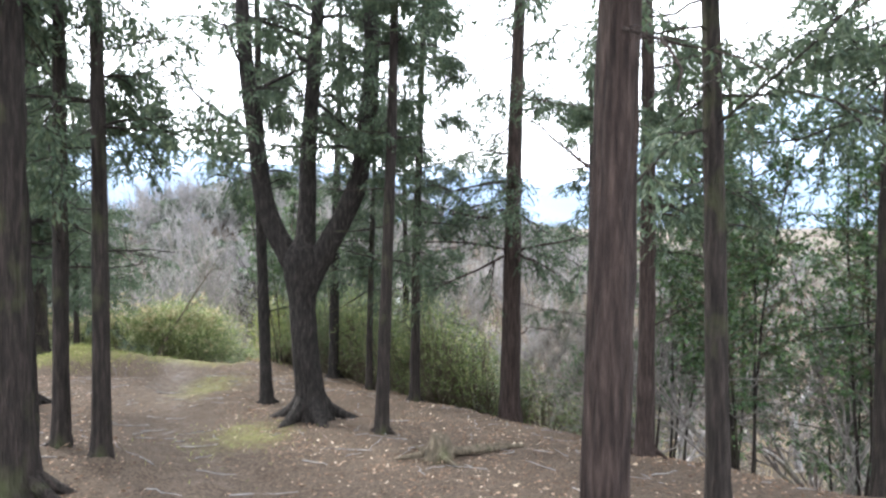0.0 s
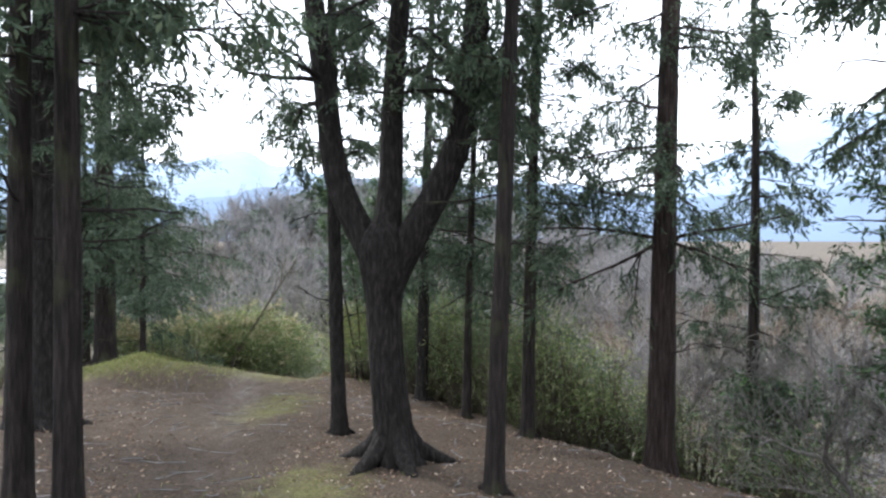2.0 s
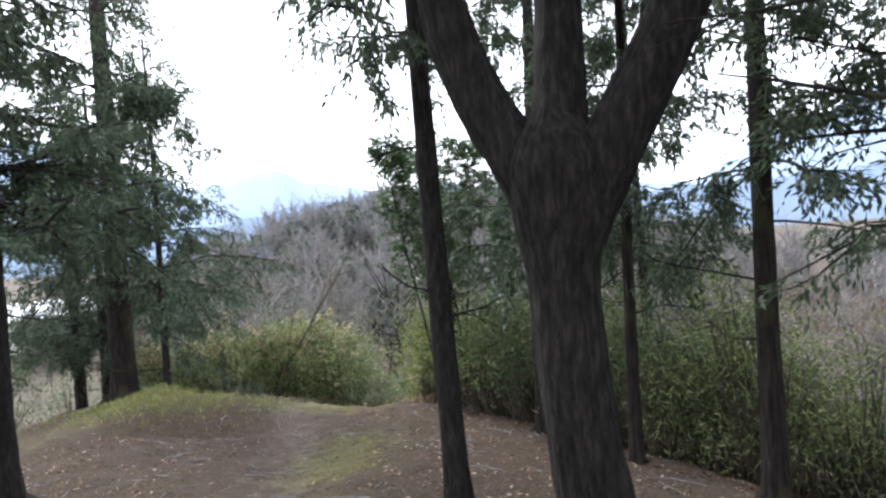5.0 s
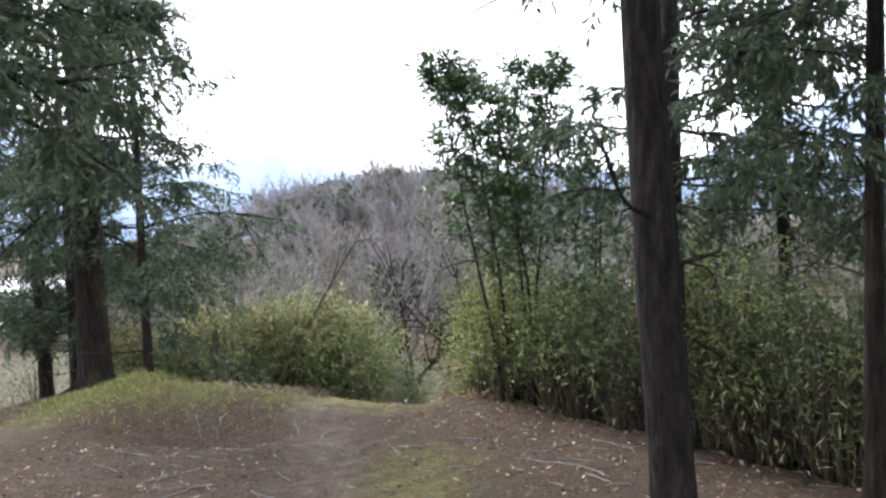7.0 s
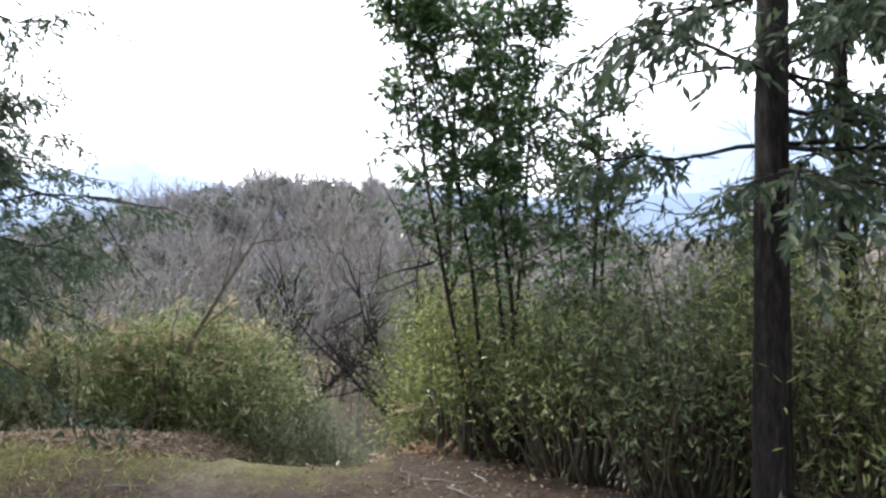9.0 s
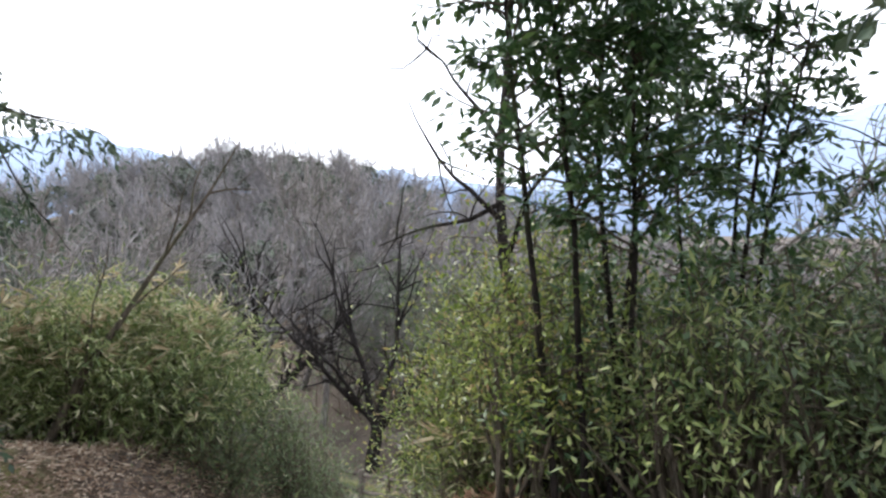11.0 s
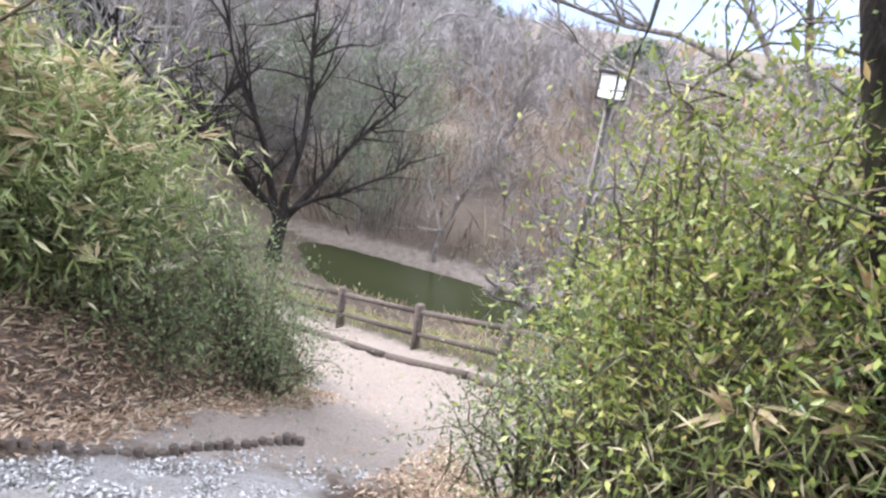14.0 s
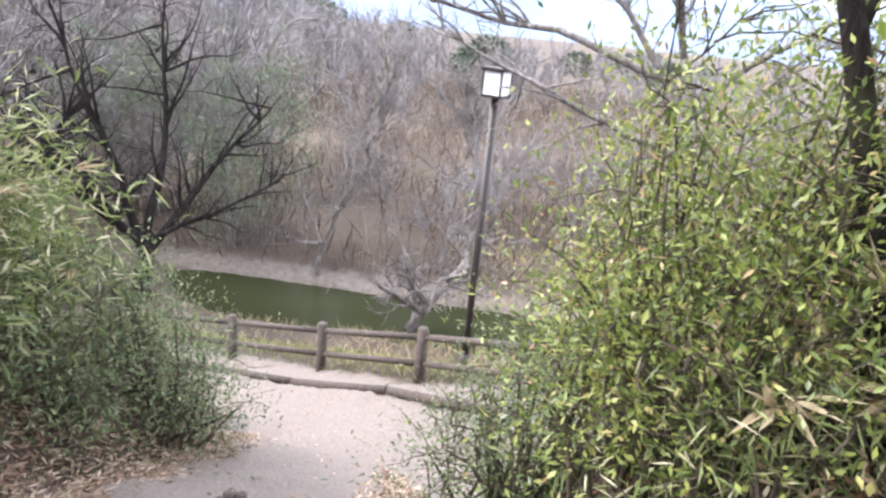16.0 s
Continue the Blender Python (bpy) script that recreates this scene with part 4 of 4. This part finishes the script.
shrub("willow", -2.7, 33.4, 1.5, 1.2, 4.4, 436, WILLOW, 8000, 0.12, 0.03, "grey-green fine-leaved willow beyond the pond", "shrub", "grey-green willows", 40, 0.2, BARK_GREY)
shrub("willow", -5.6, 36.5, 1.7, 1.4, 4.4, 437, WILLOW, 9000, 0.12, 0.03, "grey-green fine-leaved willow beyond the pond", "shrub", "grey-green willows", 40, 0.2, BARK_GREY)
for j, (x, y, h) in enumerate([(-14.5, 16.3, 1.7), (-15.3, 19.0, 1.8), (-13.8, 13.0, 1.6), (-12.6, 21.6, 1.3), (-16.5, 23.0, 2.0)]):
    shrub("bush", x, y, 1.1, 1.0, h, 440 + j, SHRUB, 5000, 0.08, 0.022, "low green bush on the falling hillside", "shrub", "bushes on the hillside", 40, 0.1, twiggy=30)
# hedge of bamboo and shrubs along the brow
for j, (x, y, rx, ry, h, n, leaf) in enumerate([
        (1.9, 12.6, 1.0, 0.7, 1.5, 2600, SHRUB), (0.9, 13.2, 0.9, 0.7, 1.65, 3600, HEDGE), (-0.1, 13.6, 0.9, 0.7, 1.9, 4500, HEDGE),
        (-0.9, 14.3, 0.8, 0.7, 1.7, 4500, SHRUB), (-1.7, 15.1, 0.8, 0.6, 2.0, 5000, HEDGE), (-2.5, 15.7, 0.8, 0.6, 1.6, 5000, SHRUB),
        (-3.2, 16.2, 0.7, 0.6, 1.35, 4000, HEDGE), (-1.6, 16.6, 1.1, 0.9, 2.4, 4500, GLOSSY), (0.3, 15.0, 1.1, 0.9, 2.2, 4000, GLOSSY), (3.0, 11.4, 0.9, 0.7, 1.3, 2200, SHRUB)]):
    shrub("hedge_shrub", x, y, rx, ry, h, 450 + j, leaf, int(n * 1.2), 0.075, 0.021, "green thicket of bamboo and shrubs with bare lower stems", "shrub", "thicket along the brow", 130, 0.4, droop=0.3, twiggy=90)
    if x > -2.2:
        shrub("bamboo_clump", x + 0.15, y - 0.45, rx * 0.8, 0.4, h * 0.55, 470 + j, BAMBOO, n // 4, 0.11, 0.014, "thin dwarf bamboo at the foot of the thicket", "bamboo", "dwarf bamboo under the thicket", 70, 0.2, droop=0.5, twiggy=40)


def leafy_tree(x, y, stems, height, crown_from, rx, count, seed, label, leaf=None, size=(0.085, 0.034)):
    """Several slender stems under a glossy evergreen crown."""
    g = np.random.default_rng(seed)
    z = land_at(x, y)
    thing = tagged(new("evergreen_tree"), label, "tree", "glossy evergreens on the brow")
    thing.location = (x, y, z)
    crown, wood = Geo(), Geo()
    for s in range(stems):
        a = g.uniform(0, 6.28)
        f = np.array([math.cos(a) * 0.2, math.sin(a) * 0.2, -0.1])
        b = bend(f, (math.cos(a) * 0.06, math.sin(a) * 0.06, 1), height * g.uniform(0.8, 1.0), 12, g, 0.035)
        st = Geo()
        st.tube(b, np.linspace(0.024, 0.006, 13), 8)
        part("stem", st.mesh("stem", BARK, True), thing)
        per = count // stems
        tw_n = max(8, per // 40)
        for _ in range(tw_n):
            h = crown_from + (1 - crown_from) * g.uniform(0, 1) ** 0.8
            i = min(int(h * 12), 11)
            aa = g.uniform(0, 6.28)
            L = rx * g.uniform(0.4, 1.0) * (1.15 - 0.6 * (h - crown_from) / (1 - crown_from))
            tw = bend(b[i] + (b[i + 1] - b[i]) * g.uniform(0, 1), (math.cos(aa), math.sin(aa), 0.45), L, 4, g, 0.15)
            wood.tube(tw, np.linspace(0.009, 0.003, 5), 4)
            spray(crown, 8, tw, g, 5, 0.16, size[0], size[1], 0.1, 1.6)
    tagged(part("twig_work", wood.mesh("twig_work", STEM, True), thing), kind="stuff")
    part("crown", crown.mesh("crown", leaf or GLOSSY), thing)


leafy_tree(-3.95, 16.55, 5, 4.6, 0.4, 0.5, 14000, 500, "slender multi-stemmed evergreen with glossy dark leaves")
leafy_tree(-3.1, 17.0, 4, 4.2, 0.4, 0.6, 4500, 501, "slender multi-stemmed evergreen with glossy dark leaves")
for j, (x, y, h, cf, rx, n) in enumerate([(4.2, 8.9, 6.8, 0.3, 1.1, 11000), (3.4, 9.9, 4.4, 0.35, 0.9, 6000), (5.3, 8.2, 7.2, 0.3, 1.2, 11000), (3.2, 12.8, 3.2, 0.35, 1.0, 6000), (4.9, 10.8, 6.6, 0.3, 1.1, 8000), (6.3, 10.0, 7.2, 0.3, 1.2, 8000)]):
    leafy_tree(x, y, 4, h, cf, rx, n, 510 + j, "glossy broad-leaved evergreen growing below the brow", size=(0.085, 0.034))


def dark_trunk_pair():
    g = np.random.default_rng(61)
    x, y = -4.08, 17.1
    z = land_at(x, y)
    thing = tagged(new("leaning_trunk"), "dark leaning trunk rising out of the evergreen bush", "tree")
    thing.location = (x, y, z)
    s = Geo()
    s.tube(np.array([(0.02, 0, -0.1), (0.02, 0.14, 0.4), (0.0, 0.26, 0.8), (-0.1, 0.38, 1.2), (-0.2, 0.48, 1.6), (-0.2, 0.7, 2.1), (-0.17, 0.88, 2.6), (-0.1, 1.0, 3.3), (-0.05, 1.05, 4.2)]), [0.066, 0.058, 0.052, 0.047, 0.043, 0.038, 0.033, 0.024, 0.012], 12, 0.05)
    part("trunk", s.mesh("trunk", BARK, True), thing)
    for p, d, L in (((-0.19, 0.48, 1.6), (0.4, 0.1, 0.8), 1.3), ((-0.2, 0.6, 1.9), (-0.7, 0.3, 0.6), 1.2), ((-0.17, 0.86, 2.5), (-0.6, 0.2, 1), 1.1), ((-0.15, 0.9, 2.8), (0.6, 0.3, 1), 1.2), ((-0.19, 0.65, 2.05), (-0.7, -0.1, -0.35), 1.0)):
        limb = Geo()
        b = bend(p, d, L, 7, g, 0.12)
        limb.tube(b, np.linspace(0.024, 0.005, 8), 6)
        for _ in range(4):
            i = g.integers(2, 7)
            limb.tube(bend(b[i], g.normal(0, 1, 3) + [0, 0, 0.6], 0.5, 4, g, 0.2), np.linspace(0.009, 0.003, 5), 4)
        part("branch", limb.mesh("branch", BARK, True), thing)


dark_trunk_pair()


# ---- fence, edging, lamp ----
def cylinder(a, b, r, sides=14, bevel=0.012):
    a, b = Vector(a), Vector(b)
    bm = bmesh.new()
    L = (b - a).length
    bmesh.ops.create_cone(bm, cap_ends=True, segments=sides, radius1=r, radius2=r * 0.97, depth=L)
    ends = [e for e in bm.edges if abs(e.verts[0].co.z - e.verts[1].co.z) < 1e-6]
    bmesh.ops.bevel(bm, geom=ends, offset=bevel, segments=2, affect="EDGES")
    for f in bm.faces:
        f.smooth = len(f.verts) == 4
    bm.transform(Matrix.Translation((a + b) / 2) @ (b - a).to_track_quat("Z", "Y").to_matrix().to_4x4())
    return bm


fence = tagged(new("fence"), "low dark timber post-and-rail fence along the path", "fence")
for (x, y, z) in POSTS:
    part("post", bm_mesh("post", cylinder((x, y, z - 0.5), (x, y, z + 0.77), 0.075), TIMBER), fence)
for a, b in zip(POSTS[:-1], POSTS[1:]):
    for h in (0.64, 0.26):
        pa, pb = Vector(a) + Vector((0, 0, h)), Vector(b) + Vector((0, 0, h))
        u = (pb - pa).normalized() * 0.05
        part("rail", bm_mesh("rail", cylinder(pa + u, pb - u, 0.045), TIMBER), fence)


def log_row(name, line, r, label, lift=0.03, piece=1.6):
    thing = tagged(new(name), label, "edging")
    for a, b in zip(line[:-1], line[1:]):
        n = max(1, round(math.dist(a, b) / piece))
        for i in range(n):
            p, q = [(a[0] + (b[0] - a[0]) * k, a[1] + (b[1] - a[1]) * k) for k in (i / n, (i + 0.985) / n)]
            part("log", bm_mesh("log", cylinder((*p, land_at(*p) + lift), (*q, land_at(*q) + lift), r, 10), TIMBER), thing)


log_row("timber_edging", [(-2.75, 20.9), (-3.45, 22.75), (-4.15, 24.5), (-5.1, 26.1), (-6.2, 27.6)], 0.06, "dark round timber edging between path and fence", 0.04, 2.4)
log_row("timber_step", [(-5.7, 17.85), (-5.2, 18.1)], 0.05, "dark timber edge at the leaf heap", 0.03, 0.6)


def stake_edging(line):
    g = np.random.default_rng(81)
    thing = tagged(new("stake_edging"), "row of short dark stakes edging the gravel trail", "edging")
    for a, b in zip(line[:-1], line[1:]):
        n = round(math.dist(a, b) / 0.075)
        for i in range(n):
            x, y = a[0] + (b[0] - a[0]) * i / n, a[1] + (b[1] - a[1]) * i / n
            z, r = land_at(x, y), g.uniform(0.03, 0.037)
            part("stake", bm_mesh("stake", cylinder((x, y, z - 0.12), (x + g.normal(0, 0.008), y + g.normal(0, 0.008), z + g.uniform(0.035, 0.085)), r, 9, 0.008), TIMBER), thing)


stake_edging([(-7.55, 18.85), (-6.85, 19.18), (-6.3, 19.6), (-5.8, 20.0)])


def box(w, d, h, bevel):
    bm = bmesh.new()
    bmesh.ops.create_cube(bm, size=1, matrix=Matrix.Diagonal((w, d, h, 1)))
    bmesh.ops.bevel(bm, geom=bm.edges[:], offset=bevel, segments=2, affect="EDGES")
    return bm


def lamp(x, y, top):
    z = land_at(x, y)
    thing = tagged(new("park_lamp"), "brown park lamp post with a white box lantern", "lamp")
    thing.matrix_basis = pose(x, y, z, 0, 0, 28)
    H = top - z
    part("post", bm_mesh("post", cylinder((0, 0, -0.3), (0, 0, H - 0.36), 0.055), METAL_BROWN), thing, "brown round post")
    part("collar", bm_mesh("collar", cylinder((0, 0, 0.9), (0, 0, 1.25), 0.075), METAL_BROWN), thing)
    lantern = part("lantern", bm_mesh("lantern", box(0.27, 0.27, 0.3, 0.008), LANTERN), thing, "white frosted lantern", pose(0, 0, H - 0.2))
    for sx in (-1, 1):
        for sy in (-1, 1):
            part("corner_bar", bm_mesh("corner_bar", box(0.024, 0.024, 0.32, 0.004), METAL_BROWN), lantern, "", pose(sx * 0.137, sy * 0.137, 0))
    part("cap", bm_mesh("cap", box(0.34, 0.34, 0.045, 0.012), METAL_BROWN), thing, "flat dark cap", pose(0, 0, H - 0.02))
    part("tray", bm_mesh("tray", box(0.3, 0.3, 0.03, 0.008), METAL_BROWN), thing, "", pose(0, 0, H - 0.37))


lamp(-1.71, 23.72, -0.9)


# ---- stump and roots ----
def stump(x, y):
    g = np.random.default_rng(71)
    z = land_at(x, y)
    thing = tagged(new("tree_stump"), "weathered low stump with bare spreading roots", "stump")
    thing.location = (x, y, z)
    s = Geo()
    s.tube(np.array([(0, 0, -0.1), (0, 0, 0.05), (0.01, 0, 0.16), (0.02, 0, 0.25), (0.02, 0, 0.2)]), [0.24, 0.18, 0.13, 0.11, 0.005], 20, 0.14, 3)
    part("body", s.mesh("body", STEM, True), thing)
    for d, L, r in (((1, 0.25, 0), 0.95, 0.055), ((0.9, 0.7, 0), 1.0, 0.045), ((-1, -0.2, 0), 0.4, 0.05), ((0.3, -1, 0), 0.4, 0.05), ((-0.5, 0.8, 0), 0.5, 0.04)):
        b = bend((d[0] * 0.12, d[1] * 0.12, 0.09), d, L, 8, g, 0.16)
        b[:, 2] = [land_at(x + p[0], y + p[1]) - z + 0.05 * (1 - i / 9) + 0.02 for i, p in enumerate(b)]
        r_ = Geo()
        r_.tube(b, np.linspace(r, 0.012, 9), 8, 0.08, 5)
        part("root", r_.mesh("root", STEM, True), thing)


stump(-0.05, 7.3)


# ---- what lies on the ground ----
def scatter(name, n, area, mat, length, width, label, category, keep=None, upright=0.0, lift=0.012, seed=1):
    g = np.random.default_rng(seed)
    x, y = g.uniform(area[0], area[1], n), g.uniform(area[2], area[3], n)
    if keep is not None:
        w = keep(x, y)
        m = g.uniform(0, 1, n) < w
        x, y = x[m], y[m]
    p = np.stack([x, y, land(x, y) + lift * g.uniform(0.5, 1.5, len(x))], 1)
    d = g.normal(0, 1, (len(x), 3)) * [1, 1, 0.18 if not upright else 0.5] + [0, 0, upright]
    geo = Geo()
    geo.leaves(p, d, length, width, 0.2, g)
    tagged(new(name, geo.mesh(name, mat)), label, category, kind="stuff")


def off_path(x, y):
    w = smooth(0.4, 1.1, along(WALKED, x, y)[0]) * 0.85 + 0.15
    return w * smooth(0.6, 1.0, along(TRAIL, x, y)[0])


scatter("leaf_litter", 60000, (-9, 5, -1, 18), LITTER, 0.042, 0.017, "small brown fallen leaves and needles over the soil", "leaf litter", off_path, seed=21)
scatter("pale_litter", 5000, (-9, 3, 1, 18), LITTER_PALE, 0.06, 0.028, "scattered pale dry leaves on the soil", "leaf litter", lambda x, y: off_path(x, y) * 0.6, seed=22)
scatter("bank_litter", 70000, (-10, -4.4, 17.2, 22), LITTER_PALE, 0.08, 0.018, "straw-coloured dry leaves covering the bank", "leaf litter", lambda x, y: smooth(0.55, 0.95, along(TRAIL, x, y)[0]), seed=23)
scatter("leaf_heap", 12000, (-6.0, -3.6, 16.4, 19), LITTER_RED, 0.1, 0.03, "heap of reddish-brown dry leaves beside the bush", "leaf litter", lambda x, y: np.exp(-((x + 4.9) ** 2 / 0.3 + (y - 17.4) ** 2 / 0.35)), 0.3, 0.06, seed=24)
scatter("mound_grass", 26000, (-11.5, -6.5, 14.8, 18.8), GRASS, 0.1, 0.01, "short yellow-green grass and moss on the hump", "grass", lambda x, y: np.exp(-((x + 8.6) ** 2 / 2.4 + (y - 16.2) ** 2 / 0.9)), 1.3, 0.0, seed=25)
scatter("path_grass", 7000, (-7.5, -1.5, 6, 17.5), GRASS, 0.05, 0.008, "thin grass and moss in the trodden ground", "grass", lambda x, y: np.maximum(np.exp(-((x + 2.6) ** 2 / 0.6 + (y - 8) ** 2 / 3)), np.exp(-((x + 5.8) ** 2 / 1.5 + (y - 16.5) ** 2 / 0.6))) * 0.8, 1.2, 0.0, seed=26)
scatter("bank_grass", 9000, (-7.5, 1.5, 22.5, 31), STRAW, 0.22, 0.014, "dry pale grass behind the fence", "grass", lambda x, y: 0.6 * smooth(0.95, 1.3, along(TRAIL, x, y)[0]) * (0.6 * (x - 1.3) + 0.8 * (y - 27.5) < -1.2), 1.5, 0.0, seed=27)
scatter("valley_grass", 22000, (-2, 14, 10, 30), STRAW, 0.35, 0.016, "dry pale grass on the slope below the brow", "grass", lambda x, y: smooth(8.3, 9.8, 0.806 * x + 0.592 * y) * (along(TRAIL, x, y)[0] > 1.3), 1.4, 0.0, seed=28)
scatter("path_leaves", 700, (-7.5, -2, 18, 27), LITTER_PALE, 0.05, 0.025, "few dry leaves on the sandy path", "leaf litter", lambda x, y: 1.0 * (along(TRAIL, x, y)[0] < 1.0), seed=29)

scatter("verge_grass", 60000, (-7.5, -0.5, 19, 30), GRASS, 0.16, 0.012, "pale yellow-green grass verge behind the fence", "grass", lambda x, y: np.exp(-(along([p[:2] for p in POSTS], x - 0.55, y - 0.25)[0] / 0.4) ** 2), 1.5, 0.0, seed=35)


def gravel():
    g = np.random.default_rng(31)
    n = 30000
    x, y = g.uniform(-9.0, -4.5, n), g.uniform(16.6, 20.6, n)
    m = (along(TRAIL[:3], x, y)[0] + g.normal(0, 0.12, n) < 0.6) & (y + g.normal(0, 0.25, n) < 19.3)
    x, y = x[m], y[m]
    k = len(x)
    s = g.uniform(0.005, 0.012, (k, 1, 1))
    cube = np.array([(-1, -1, -0.6), (1, -1, -0.6), (1, 1, -0.6), (-1, 1, -0.6), (-0.7, -0.7, 0.6), (0.7, -0.7, 0.6), (0.7, 0.7, 0.6), (-0.7, 0.7, 0.6)])
    v = cube[None] * s * g.uniform(0.7, 1.2, (k, 8, 3))
    a = g.uniform(0, 6.28, k)
    c, n_ = np.cos(a)[:, None], np.sin(a)[:, None]
    v = np.stack([v[..., 0] * c - v[..., 1] * n_, v[..., 0] * n_ + v[..., 1] * c, v[..., 2]], -1)
    v = v + np.stack([x, y, land(x, y) + 0.006], 1)[:, None]
    f = np.array([(4, 5, 6, 7), (0, 1, 5, 4), (1, 2, 6, 5), (2, 3, 7, 6), (3, 0, 4, 7)])
    f = (f[None] + 8 * np.arange(k)[:, None, None]).reshape(-1, 4)
    tagged(new("gravel", mesh_data("gravel", v.reshape(-1, 3), f, PEBBLE)), "pale grey crushed gravel on the trail", "gravel", kind="stuff")


gravel()


def twigs_on_ground():
    g = np.random.default_rng(33)
    geo = Geo()
    for _ in range(520):
        x, y = g.uniform(-8, 4), g.uniform(2, 17)
        if 0.806 * x + 0.592 * y > 7:
            continue
        a, L = g.uniform(0, 6.28), g.uniform(0.12, 0.6)
        t = np.linspace(0, 1, 5)
        px = x + np.cos(a) * L * t + g.normal(0, 0.015, 5)
        py = y + np.sin(a) * L * t + g.normal(0, 0.015, 5)
        geo.tube(np.stack([px, py, land(px, py) + 0.014], 1), np.linspace(0.007, 0.003, 5), 4)
    tagged(new("fallen_twigs", geo.mesh("fallen_twigs", TWIG_FAR)), "thin dead twigs lying on the soil", "twigs", kind="stuff")


twigs_on_ground()


# ---- far buildings seen between the trees ----
def far_house(x, y, w, d, h, turn, label):
    z = land_at(x, y)
    thing = tagged(new("house"), label, "house")
    thing.matrix_basis = pose(x, y, z - 0.3, 0, 0, turn)
    part("wall", bm_mesh("wall", box(w, d, h, 0.02), PLASTER), thing, "white wall", pose(0, 0, h / 2))
    bm = bmesh.new()
    hw, hd, rise = w / 2 + 0.5, d / 2 + 0.6, 1.5
    vs = [bm.verts.new(p) for p in ((-hw, -hd, 0), (hw, -hd, 0), (hw, hd, 0), (-hw, hd, 0), (-hw, 0, rise), (hw, 0, rise))]
    for f in ((0, 1, 5, 4), (2, 3, 4, 5), (0, 4, 3), (1, 2, 5), (3, 2, 1, 0)):
        bm.faces.new([vs[i] for i in f])
    part("roof", bm_mesh("roof", bm, ROOFING), thing, "pale grey roof", pose(0, 0, h))
    for i in range(4):
        win = part("window", bm_mesh("window", box(1.3, 0.08, 1.2, 0.02), PLASTER), thing, "", pose(-w / 2 + w * (i + 0.5) / 4, -d / 2 - 0.03, h * 0.55))
        part("pane", bm_mesh("pane", box(1.1, 0.06, 1.0, 0.01), GLASS_FAR), win, "", pose(0, -0.03, 0))


far_house(-52, 62, 9, 6, 3.2, 40, "white low house with a pale roof beyond the trees")
far_house(-66, 58, 10, 6, 3.2, 48, "white low house with a pale roof beyond the trees")
